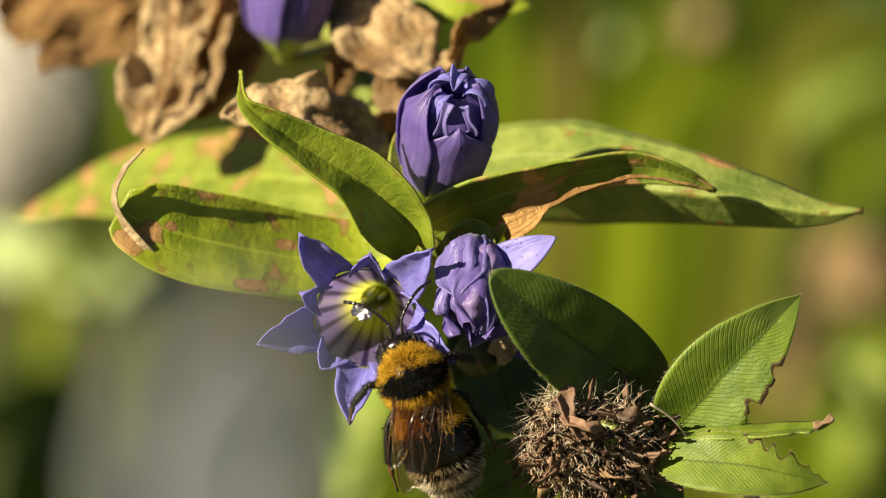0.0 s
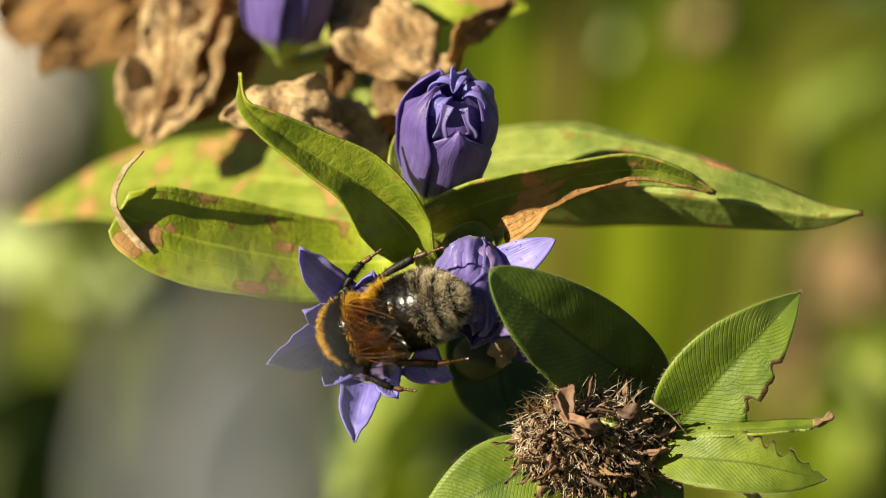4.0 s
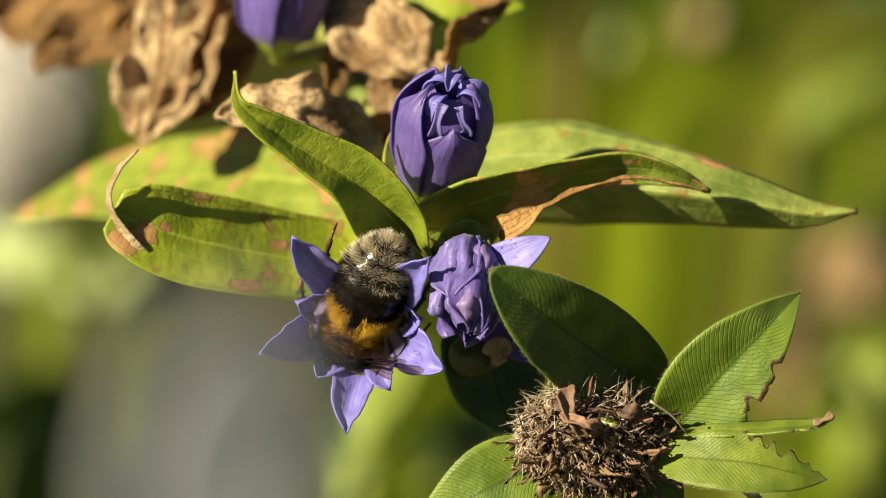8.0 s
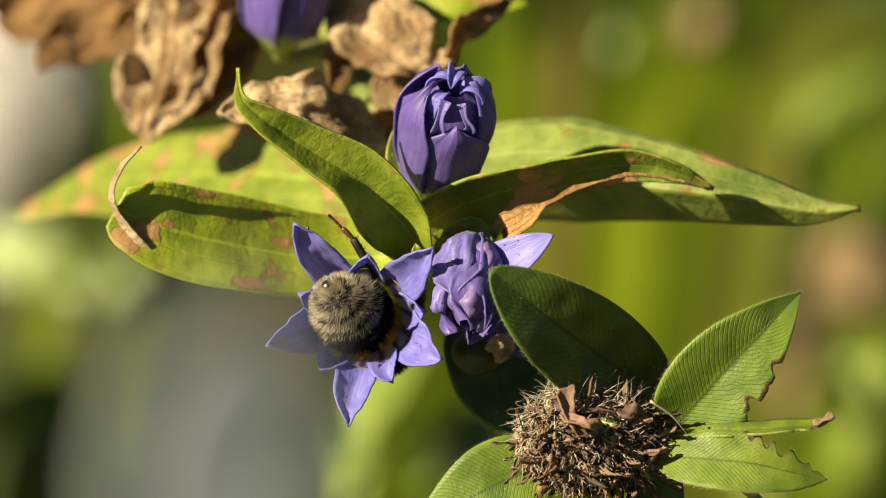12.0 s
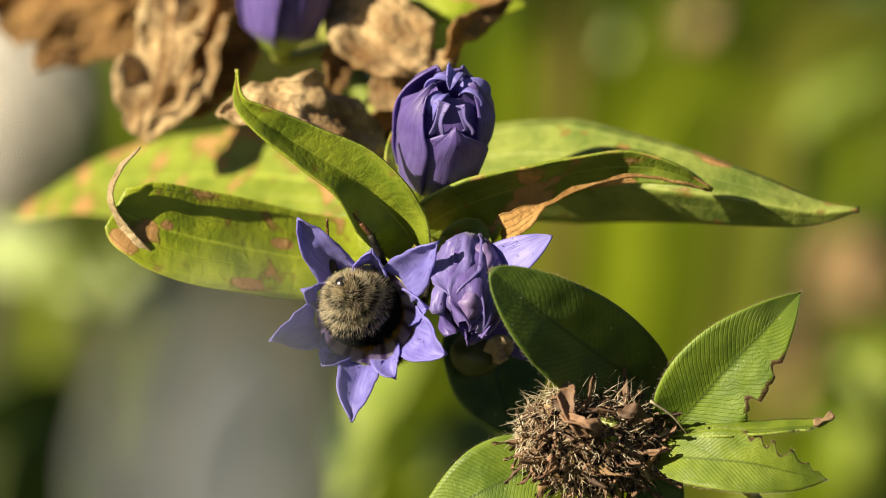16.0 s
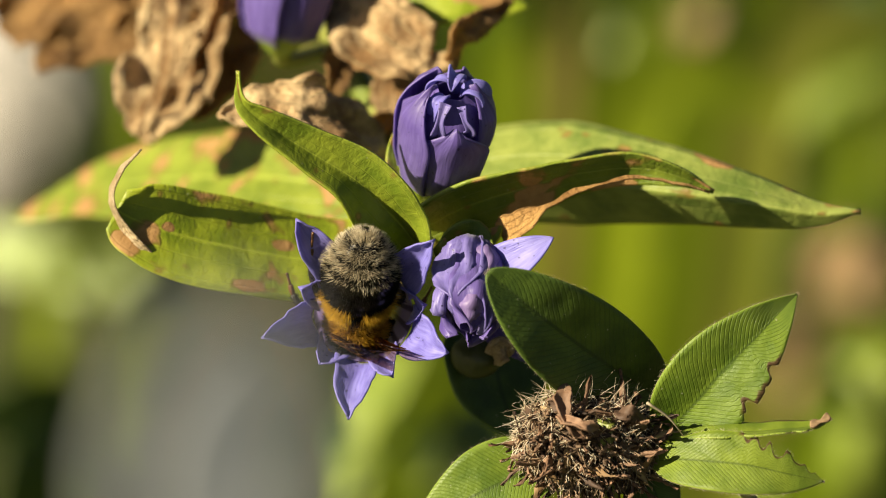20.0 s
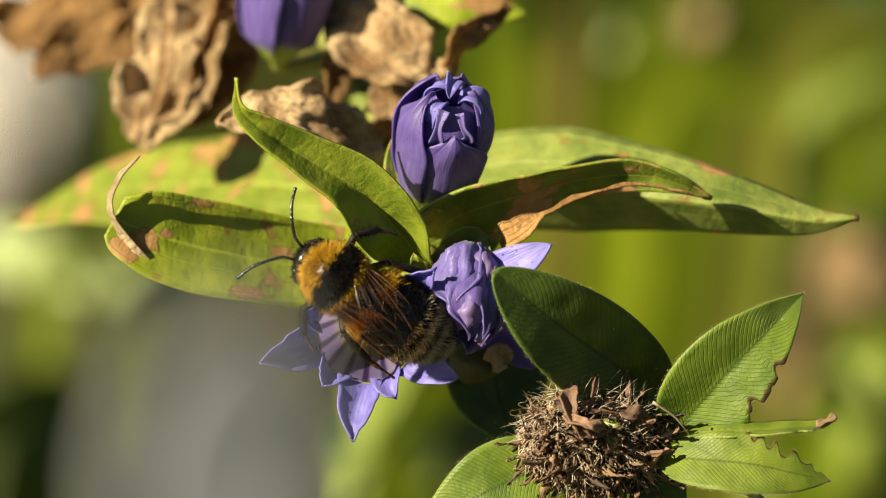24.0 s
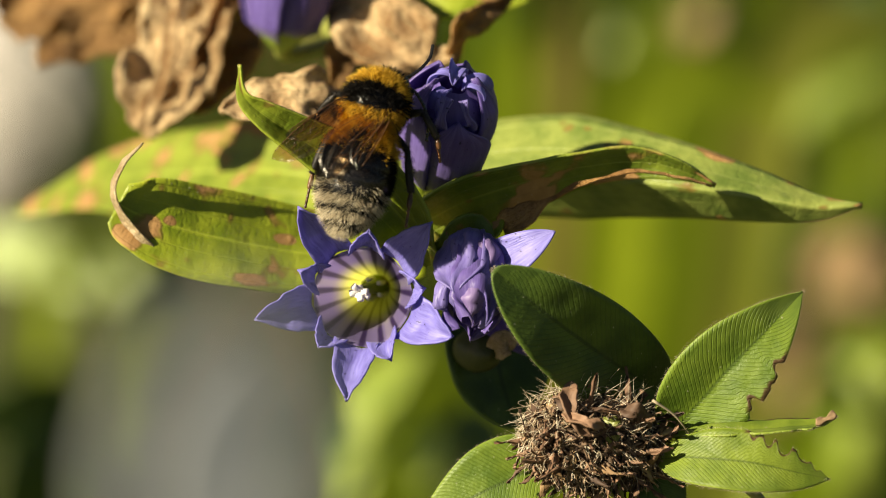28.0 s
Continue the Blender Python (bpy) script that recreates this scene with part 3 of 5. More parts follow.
def lobe(angle, radius, height, length, half, flare0, flare1, cup=0.25, crumple=0.0, seed=0.0, width=petal_width, lean=0.0, ragged=0.0):
    """A corolla lobe that springs from the rim; flare: degrees by which it leans out from the flower's axis, at its foot and at its point."""
    bm = bmesh.new()
    a = radians(angle)
    out, tangent, axis = Vector((math.cos(a), math.sin(a), 0.0)), Vector((-math.sin(a), math.cos(a), 0.0)), Vector((0.0, 0.0, 1.0))
    steps = 22
    spine, r, z = [], radius, height
    for k in range(steps + 1):
        f = radians(flare0 + (flare1 - flare0) * (k / steps) ** 0.8)
        spine.append((r, z, f))
        r += math.sin(f) * length / steps
        z += math.cos(f) * length / steps

    def point(u, v):
        s = u * 2.0 - 1.0
        r, z, f = spine[round(v * steps)]
        normal = out * -math.cos(f) + axis * math.sin(f)
        w = half * width(v)
        if ragged and v > 0.5:
            w *= 1.0 + ragged * math.sin(v * 40.0 + s * 9.0)
        q = out * r + axis * z + tangent * (s * w + lean * v * v) + normal * (cup * half * (s * s - 0.35 + 0.5 * abs(s)) * (1.0 - 0.4 * v))
        if crumple:
            q += noise.noise_vector(q * 0.42 + Vector((seed, seed * 1.7, 3.1))) * crumple + noise.noise_vector(q * 1.1 + Vector((seed, 0, seed))) * (crumple * 0.4)
        else:
            q += normal * 0.16 * noise.noise(q * 0.7 + Vector((seed, seed, 0.0)))
        return q * MM

    return sheet(bm, point, 10, steps)


def in_plant(m):
    """A pose in the world as a pose on the gentian."""
    return REST[gentian].inverted() @ m


# the open flower
OPEN_BASE, OPEN_MOUTH = at(-6.70, -4.29, -15), at(-8.65, -5.67, 2)
OPEN_LENGTH = (OPEN_MOUTH - OPEN_BASE).length / MM
OPEN_POSE = in_plant(flower_pose(OPEN_BASE, OPEN_MOUTH, 0.0))


def bell_wall(t):
    return 1.0 + 4.0 * t ** 1.8


open_flower = part("open_flower", bell(bmesh.new(), bell_wall, OPEN_LENGTH, 0.02), THROAT, gentian,
                   "open violet bell flower with five lobes and striped throat", m=OPEN_POSE, thick=0.00015)
bm = bmesh.new()
ball(bm, (0, 0, 2.5 * MM), (0.9 * MM, 0.9 * MM, 3.2 * MM))
part("ovary", bm, CALYX, open_flower, "yellow-green ovary", m=Matrix())
LOBES = []
for angle, length, half, f0, f1, cup, lean in ((-97, 6.8, 2.2, 36, 60, 0.38, 0.2), (-21, 7.0, 2.6, 38, 62, 0.20, 0.2), (44, 8.2, 2.35, 34, 60, 0.28, 0.4),
                                               (122, 8.4, 2.25, 34, 62, 0.30, 0.0), (191, 7.0, 2.4, 38, 62, 0.25, 0.0)):
    LOBES.append((angle, part("lobe", lobe(angle, bell_wall(1.0) + 0.05, OPEN_LENGTH - 0.1, length, half, f0, f1, cup, 0.32, angle * 0.1, lean=lean), PETAL, open_flower, m=Matrix(), thick=0.00018)))
for angle, length in ((-63, 3.0), (10, 2.6), (84, 3.0), (156, 2.7), (228, 2.6)):
    part("fold_lobe", lobe(angle, bell_wall(1.0) + 0.02, OPEN_LENGTH - 0.1, length, 1.7, 26, 58, 0.5, 0.30, angle * 0.2, ragged=0.08), PETAL, open_flower, m=Matrix(), thick=0.00015)
bm = tube(bmesh.new(), [Vector((0.3, 0.2, 4)) * MM, Vector((0.0, 0.4, 9)) * MM, Vector((-0.4, 0.4, OPEN_LENGTH - 2.3)) * MM], lambda t: MM * (0.8 - 0.25 * t), 10, 10)
part("style", bm, CALYX, open_flower, "pale green style", m=Matrix())
rng = random.Random(5)
bm = bmesh.new()
for k in range(9):
    a, lift = k * 2.4, rng.uniform(0.2, 1.0)
    tip = Vector((-0.4 + 1.15 * math.cos(a) * lift, 0.4 + 1.15 * math.sin(a) * lift, OPEN_LENGTH - 2.0 + rng.uniform(0.0, 0.7)))
    tube(bm, [Vector((-0.4, 0.4, OPEN_LENGTH - 2.6)) * MM, (Vector((-0.4, 0.4, OPEN_LENGTH - 1.7)) * 0.5 + tip * 0.5) * MM, tip * MM], lambda t: MM * 0.38, 6, 4)
part("stigma", bm, STIGMA, open_flower, "white curled stigma", m=Matrix())
for k in range(5):
    a = radians(36 + 72 * k)
    x, y = math.cos(a), math.sin(a)
    bm = tube(bmesh.new(), [Vector((0.9 * x, 0.9 * y, 3)) * MM, Vector((1.1 * x, 1.1 * y, 6)) * MM, Vector((1.0 * x, 1.0 * y + 0.3, OPEN_LENGTH - 7.0)) * MM], lambda t: MM * 0.25, 6, 6)
    part("stamen", bm, STIGMA, open_flower, m=Matrix())

# closed flowers
def barrel(t):
    return 2.6 + 2.5 * math.sin(math.pi * min(1.0, 0.10 + 0.62 * t)) ** 1.1 - 3.3 * max(0.0, t - 0.72) ** 1.3 * 4.0


def foot(t):
    return min(1.0, 0.36 + 4.5 * t)


def closed_lobe(angle, height, radius, reach, seed, stop=1.0, lift=0.0, blunt=0.55, creased=0.22, rim=0.12):
    bm = bmesh.new()

    def point(u, v):
        s = u * 2.0 - 1.0
        t = v * stop
        spread = radians(46.0) * (1.0 if v < blunt else max(0.05, 1.0 - ((v - blunt) / (1.0 - blunt)) ** 1.8))
        a = radians(angle) + s * spread + 0.10 * t
        r = max(0.15, barrel(t) * foot(t) * radius + 0.30 * s + lift + 0.35 * (1.0 - abs(s)) ** 2 * t)
        r += creased * noise.noise(Vector((s * 2.0 + seed, t * 4.0, seed))) + 0.4 * creased * noise.noise(Vector((s * 5.0 + seed, t * 8.0, seed)))
        # the edges roll outwards a little
        r += rim * max(0.0, abs(s) - 0.7) / 0.3
        z = height * (t - 0.03 * abs(s) * v) - reach * max(0.0, v - 0.9)
        return Vector((r * math.cos(a), r * math.sin(a), z)) * MM

    return sheet(bm, point, 14, 26)


# the half-closed flower beside the open one: lobes wrapped round a narrow mouth, two of them spread
HALF_BASE, HALF_MOUTH = at(3.09, 0.63, 2), at(2.16, -9.26, 8)
HALF_LENGTH = (HALF_MOUTH - HALF_BASE).length / MM
HALF_POSE = flower_pose(HALF_BASE, HALF_MOUTH, 0.0)
half_flower = part("half_closed_flower", bell(bmesh.new(), lambda t: max(0.1, 0.48 * barrel(t) * foot(t)), HALF_LENGTH * 0.86, 0.06), PETAL_DEEP, gentian,
                   "wilting violet flower with crumpled lobes folded over its mouth", m=in_plant(HALF_POSE))
for angle, radius, stop, lift, blunt, seed, stuff in ((-90, 0.54, 1.0, 0.0, 0.6, 4.0, PETAL_DEEP), (-20, 0.56, 0.96, 0.0, 0.6, 7.0, PETAL_DEEP), (200, 0.56, 0.94, 0.1, 0.66, 2.0, PETAL_DEEP), (30, 0.57, 0.98, 0.10, 0.6, 11.0, PETAL_MID),
                                                      (165, 0.57, 0.80, 0.35, 0.62, 15.0, PETAL_MID), (112, 0.56, 0.78, 0.75, 0.5, 23.0, PETAL_MID), (72, 0.56, 1.0, 0.40, 0.80, 19.0, PETAL_DEEP)):
    part("folded_lobe", closed_lobe(angle, HALF_LENGTH, radius, 0.4, seed, stop, lift, blunt, 0.9, 0.5), stuff, half_flower, m=Matrix(), thick=0.0002)
# torn flaps folded over one another
for angle, radius, height, length, width, f0, f1, seed in ((128, 2.7, 0.12, 4.6, 2.0, 50, -50, 1.0), (58, 2.7, 0.18, 4.4, 1.8, 40, -54, 2.0), (160, 2.9, 0.44, 4.2, 1.6, 16, -50, 3.0), (86, 3.2, 0.56, 4.8, 2.0, 20, -40, 4.0), (25, 2.8, 0.40, 4.2, 1.5, 14, -40, 5.0)):
    part("folded_lobe", lobe(angle, radius, HALF_LENGTH * height, length, width, f0, f1, 0.55, 0.6, seed * 5.0, ragged=0.06), PETAL_MID if seed % 2 else PETAL_FADED, half_flower, m=Matrix(), thick=0.00018)
for tip, base, wide, stuff, seed in (((at(10.81, 1.19, 7)), (at(4.46, -2.80, 4)), 2.6, PETAL, 3.0), ((at(9.24, -11.61, -5)), (at(4.86, -6.88, -6)), 2.4, PETAL_DEEP, 9.0)):
    turn = HALF_POSE.inverted()
    middle = base.lerp(tip, 0.5) + MM * 0.5 * TOWARDS
    part("lobe", blade([turn @ base, turn @ middle, turn @ tip], [turn.to_3x3() @ way(-0.35, 0.25, 0.9)], wide, profile=lambda t: petal_width(t) * min(1.0, 0.55 + 2.2 * t), fold=0.12, bow=0.1, nx=10, ny=24, seed=seed), stuff, half_flower, m=Matrix(), thick=0.00018)


def closed_flower(base, top, radius, height, spin, label, front_low):
    m = in_plant(flower_pose(base, top, spin))
    core = bell(bmesh.new(), lambda t: max(0.05, radius * 0.86 * barrel(t) * foot(t)), height * 0.9, 0.06)
    made = part("closed_flower", core, PETAL_DEEP, gentian, label, m=m)
    for k, angle in enumerate((-100, -28, 44, 116, 188)):
        low = front_low and k == 0
        part("closed_lobe", closed_lobe(angle, height, radius, 0.6, k * 3.0, 0.82 if low else 1.0, 0.40 if low else 0.08 * k, 0.72 if low else 0.55), PETAL_DEEP if k % 2 else PETAL_DEEP, made, m=Matrix(), thick=0.0002)
    cup = bell(bmesh.new(), lambda t: 0.6 + (radius * 3.6 - 0.6) * min(1.0, t * 1.1) ** 0.8, height * 0.24, 0.03, 30, 8)
    part("calyx", cup, CALYX, made, "pale green calyx", m=pose(0, 0, -height * 0.08 * MM), thick=0.0002)
    return made


bud = closed_flower(at(-1.1, 6.45, -8), at(1.0, 18.0, 3), 0.90, 15.0, 14.0, "closed violet flower with overlapping folded lobes", True)
for k, (angle, r, z, size) in enumerate(((-142, 2.7, 12.9, 1.3), (-20, 2.9, 13.2, 1.7), (60, 1.3, 14.3, 1.5), (150, 1.8, 13.8, 1.2))):
    a = radians(angle)
    out = Vector((math.cos(a), math.sin(a), 0.0))
    hook = [out * r + Vector((0, 0, z - 2.4)), out * (r + 0.25) + Vector((0, 0, z - 0.6)), out * (r - 0.2) + Vector((0, 0, z + 0.5)), out * (r - 1.3) + Vector((0, 0, z + 0.6)), out * (r - 1.9) + Vector((0, 0, z - 0.5))]
    side = Vector((-out.y, out.x, 0.0))
    part("curled_tip", blade([p * MM for p in hook], [out, out + Vector((0, 0, 0.8)), Vector((0, 0, 1.0)) - out * 0.6], size * 0.8, fold=0.4, curl=0.7, nx=8, ny=18, seed=40.0 + k), PETAL, bud, m=Matrix(), thick=0.00018)
for k, (x, z0, z1, half) in enumerate(((-1.3, 9.6, 14.2, 0.8), (1.5, 10.4, 14.0, 0.6))):
    hook = [Vector((x, -3.2, z0)), Vector((x * 1.15 + 0.3, -4.1, 0.6 * z0 + 0.4 * z1)), Vector((x * 0.9, -3.9, 0.3 * z0 + 0.7 * z1)), Vector((x * 0.6, -2.9, z1))]
    part("inner_fold", blade([p * MM for p in hook], [Vector((0.3, -1, 0)), Vector((-0.2, -1, 0.3))], half, profile=lambda t: 0.75 + 0.25 * math.sin(t * 7.0), fold=0.5, curl=0.6, nx=6, ny=14, seed=50.0 + k), PETAL_MID, bud, "paler inner fold", m=pose(0, 0, 0, 0, 0, -14), thick=0.00015)
closed_flower(at(-17.51, 21.38, -30), at(-15.65, 34.44, -26), 0.92, 13.0, 30.0, "closed violet flower on a pale calyx, higher on the stem", False)

# small green bud with a withered point, under the flowers
GREEN = in_plant(flower_pose(at(2.44, -10.84, -8), at(5.53, -11.58, -3), 0.0))
bm = bmesh.new()
ball(bm, (0, 0, 1.2 * MM), (2.3 * MM, 2.3 * MM, 3.2 * MM), None, 24, 16, 0.05)
green_bud = part("green_bud", bm, BUD_GREEN, gentian, "small green bud with a withered curled point", m=GREEN)
part("curled_tip", blade([Vector((0, 0, 3.8)) * MM, Vector((0.4, 1.0, 4.9)) * MM, Vector((1.2, 1.2, 5.2)) * MM, Vector((1.5, 0.3, 5.0)) * MM], [Vector((0, 0.3, 1)), Vector((-1, 0, 0.4))], 1.7, fold=0.4, curl=0.8, nx=8, ny=16, seed=61.0),
     DRY_PALE, green_bud, "pale withered tip", m=Matrix(), thick=0.00015)

# stalks that join the flowers to the stem
for name, points, r in (("flower_stalk", [at(-6.70, -4.29, -15), at(-6.0, -3.2, -18), at(-3.6, 0.65, -18), at(-2.68, 2.10, -13)], 1.2), ("flower_stalk", [at(2.98, -0.29, 1), at(2.6, 2.4, -8), at(-0.82, 2.11, -17), at(-2.68, 2.10, -13)], 1.1),
                        ("flower_stalk", [at(-1.57, 6.55, -8), at(-1.98, 5.30, -11), at(-2.27, 3.26, -12), at(-2.57, 1.93, -13)], 1.2), ("flower_stalk", [at(-17.51, 21.38, -30), at(-16.98, 20.08, -33), at(-13.47, 21.11, -38), at(-11.09, 21.16, -40)], 1.0),
                        ("flower_stalk", [at(3.13, -10.86, -9), at(1.81, -8.12, -14), at(-0.23, -3.45, -16), at(-1.97, -0.29, -8)], 0.7)):
    part(name, tube(bmesh.new(), points, lambda t, r=r: MM * r, 10, 12), STEM, gentian)
part("calyx", bell(bmesh.new(), lambda t: 1.1 + 0.9 * min(1.0, t * 1.6), 4.5, 0.03, 30, 10), CALYX, gentian, "green calyx of the open flower", m=OPEN_POSE @ pose(0, 0, -0.001), thick=0.0002)

# ---- the clover: a dead flower head above three-part leaves ----
clover = thing("red_clover", Vector((0.03, -0.008, 0.0)), "red clover with a dead brown flower head and nibbled green leaves", "plant")
HEAD = at(14.62, -19.08, 4)
bm = tube(bmesh.new(), [HEAD + way(0.1, -1, 0) * 0.003, at(16.62, -26.50, 4), at(17.57, -34.96, 0), Vector((0.026, -0.006, 0.2)), Vector((0.03, -0.008, -0.01))], lambda t: MM * 0.9, 10, 40)
part("stem", bm, STEM, clover)
head_matrix = REST[clover].inverted() @ Matrix.Translation(HEAD) @ Matrix((RIGHT, UP, TOWARDS)).transposed().to_4x4() @ pose(0, 0, 0, 0, 0, -8)
bm = bmesh.new()
ball(bm, (0, 0, 0), (6.3 * MM, 4.3 * MM, 4.2 * MM), None, 30, 20, 0.25)
dead_head = part("flower_head", bm, FLORET, clover, "dead brown flower head bristling with dried florets", m=head_matrix)


def floret_mesh(k):
    """A shrivelled floret: a twisted tube that flattens into a torn flag, rooted at its origin, along z."""
    rng = random.Random(100 + k)
    length = rng.uniform(2.6, 4.6)
    bend = Vector((rng.uniform(-2.6, 2.6), rng.uniform(-2.6, 2.6), 0.0))
    bm = bmesh.new()

    def point(u, v):
        a = 6.28318 * u + 2.5 * v * (k % 3 - 1)
        r = (0.16 + (0.16 + 0.20 * (k % 2)) * math.sin(3.14 * min(1.0, v * 1.15)) ** 2) * (1.0 if v < 0.97 else 0.6)
        flat = 1.0 - 0.72 * v
        return (Vector((r * math.cos(a), r * flat * math.sin(a), length * v)) + bend * v * v + noise.noise_vector(Vector((math.cos(a) * 1.2, v * 4.0, k * 4.0 + math.sin(a)))) * (0.15 + 0.4 * v)) * MM

    sheet(bm, point, 7, 7, True)
    mesh = bpy.data.meshes.new("floret")
    for face in bm.faces:
        face.smooth = True
    bm.to_mesh(mesh)
    bm.free()
    mesh.materials.append(FLORET_PALE if k == 3 else FLORET)
    return mesh


florets = [floret_mesh(k) for k in range(12)]
rng = random.Random(11)
hair_roots = []
for k in range(280):
    z = 1.0 - 2.0 * (k + 0.5) / 280
    a = k * 2.39996
    d = Vector((math.sqrt(1 - z * z) * math.cos(a), z, math.sqrt(1 - z * z) * math.sin(a)))
    if d.z < -0.55:
        continue
    root = Vector((d.x * 6.2, d.y * 4.15, d.z * 4.0))
    tangle = d.cross(Vector([rng.gauss(0, 1) for i in range(3)])).normalized()
    grow = (d * rng.uniform(0.12, 0.42) + tangle * 0.75 + Vector((0.35, -0.55, 0.1))).normalized()
    turn = grow.to_track_quat("Z", "Y").to_matrix().to_4x4()
    ob = new("floret", florets[rng.randrange(12)])
    ob.parent = dead_head
    size = rng.uniform(0.6, 1.0)
    ob.matrix_basis = Matrix.Translation(root * MM) @ turn @ Matrix.Rotation(rng.uniform(0, 6.28), 4, "Z") @ Matrix.Scale(size, 4)
    hair_roots.append((root, d, grow))


# between them many smaller shreds, past counting
shred_verts, shred_faces = [], []
for k in range(1100):
    z = rng.uniform(-0.6, 1.0)
    a = rng.uniform(0.0, 6.28318)
    d = Vector((math.sqrt(1 - z * z) * math.cos(a), math.sqrt(1 - z * z) * math.sin(a), z))
    tangle = d.cross(Vector([rng.gauss(0, 1) for i in range(3)])).normalized()
    grow = (d * rng.uniform(0.0, 0.35) + tangle * 0.7 + Vector((0.3, -0.5, 0.1))).normalized()
    m = Matrix.Translation(Vector((d.x * 6.4, d.y * 4.4, d.z * 4.3)) * MM) @ grow.to_track_quat("Z", "Y").to_matrix().to_4x4() @ Matrix.Rotation(rng.uniform(0, 6.28), 4, "Z") @ Matrix.Diagonal((0.42, 0.42, rng.uniform(0.4, 0.75), 1.0))
    source = florets[rng.randrange(12)]
    start = len(shred_verts)
    shred_verts += [m @ v.co for v in source.vertices]
    shred_faces += [[start + i for i in f.vertices] for f in source.polygons]
mesh = bpy.data.meshes.new("floret_chaff")
mesh.from_pydata(shred_verts, [], shred_faces)
mesh.polygons.foreach_set("use_smooth", [True] * len(shred_faces))
mesh.materials.append(SHRED)
shreds = new("floret_chaff", mesh)
shreds.parent = dead_head
tagged(shreds, "fine brown shreds of dried florets", kind="stuff")


def hairs(roots, width, segments=4):
    """Many fine tapering hairs, each a bent three-sided spike; roots: place, first way, last way, length, all in millimetres."""
    verts, faces = [], []
    for place, first, last, length in roots:
        side = first.cross(Vector((0.37, 0.52, 0.77))).normalized()
        over = first.cross(side)
        p, start = Vector(place), len(verts)
        for k in range(segments + 1):
            f = k / segments
            w = width * (1.0 - f)
            if k == segments:
                verts.append(p * MM)
            else:
                verts += [(p + side * w) * MM, (p - side * w * 0.5 + over * w * 0.87) * MM, (p - side * w * 0.5 - over * w * 0.87) * MM]
            p = p + (first * (1.0 - f) + last * f).normalized() * (length / segments)
        for k in range(segments - 1):
            b = start + 3 * k
            for i in range(3):
                j = (i + 1) % 3
                faces.append((b + i, b + j, b + 3 + j, b + 3 + i))
        b, top = start + 3 * (segments - 1), start + 3 * segments
        for i in range(3):
            faces.append((b + i, b + (i + 1) % 3, top))
    return verts, faces


def hair_part(name, roots, width, material, parent, label="", segments=4, m=None):
    verts, faces = hairs(roots, width, segments)
    mesh = bpy.data.meshes.new(name)
    mesh.from_pydata(verts, [], faces)
    mesh.polygons.foreach_set("use_smooth", [True] * len(faces))
    mesh.uv_layers.new(name="UVMap")
    mesh.materials.append(material)
    ob = new(name, mesh)
    ob.parent = parent
    if m is not None:
        ob.matrix_basis = m
    REST[ob] = REST[parent] @ (m if m is not None else Matrix())
    return tagged(ob, label, kind="stuff")


roots = []
for root, d, grow in hair_roots:
    for k in range(5):
        first = (d * 0.55 + grow * 0.7 + Vector([rng.uniform(-0.6, 0.6) for i in range(3)])).normalized()
        last = (first * -0.3 + Vector((rng.uniform(-2.2, 3.0), rng.uniform(-2.6, 1.6), rng.uniform(-1.5, 1.5)))).normalized()
        # the bristles on top stand up, the others lie in a tangle
        stray = root.y > 2.4 and k < 1
        roots.append((root * 1.02 + d * rng.uniform(0.1, 1.1), (first + Vector((0.0, 1.2, 0.2))).normalized() if stray else first, last if not stray else (first + Vector((rng.uniform(-0.8, 0.8), 0.8, 0.0))).normalized(),
                      rng.uniform(2.4, 3.6) if stray else rng.uniform(1.2, 3.0)))
hair_part("calyx_hairs", roots, 0.06, AWN, dead_head, "pale bristly calyx hairs", 8)
for path, half in (([Vector((-3.4, 5.4, 2.4)), Vector((-2.9, 3.6, 4.4)), Vector((-1.6, 1.2, 6.2)), Vector((-0.4, 0.2, 6.0))], 0.8),
                   ([Vector((-3.4, 2.0, 5.4)), Vector((-1.6, 1.7, 6.6)), Vector((0.2, 1.4, 6.4)), Vector((0.9, 1.0, 5.6))], 0.9),
                   ([Vector((2.0, 4.2, 2.5)), Vector((3.2, 3.2, 4.2)), Vector((4.8, 2.6, 4.2)), Vector((6.0, 1.6, 3.6))], 0.8)):
    part("dried_petal", blade([p * MM for p in path], [Vector((0, 0.3, 1))], half * 0.85, profile=oval, fold=0.5, crumple=1.26, nx=15, ny=27, seed=half * 9), FLORET, dead_head, "dark folded dried petal", m=Matrix(), thick=0.0002)


def notched(cuts):
    """An edge with bites: (place along the leaf, half width of the bite, depth)."""
    return lambda t: max(0.15, 1.0 - sum(d * max(0.0, 1.0 - ((t - c) / w) ** 2) ** 0.6 for c, w, d in cuts) if cuts else 1.0)


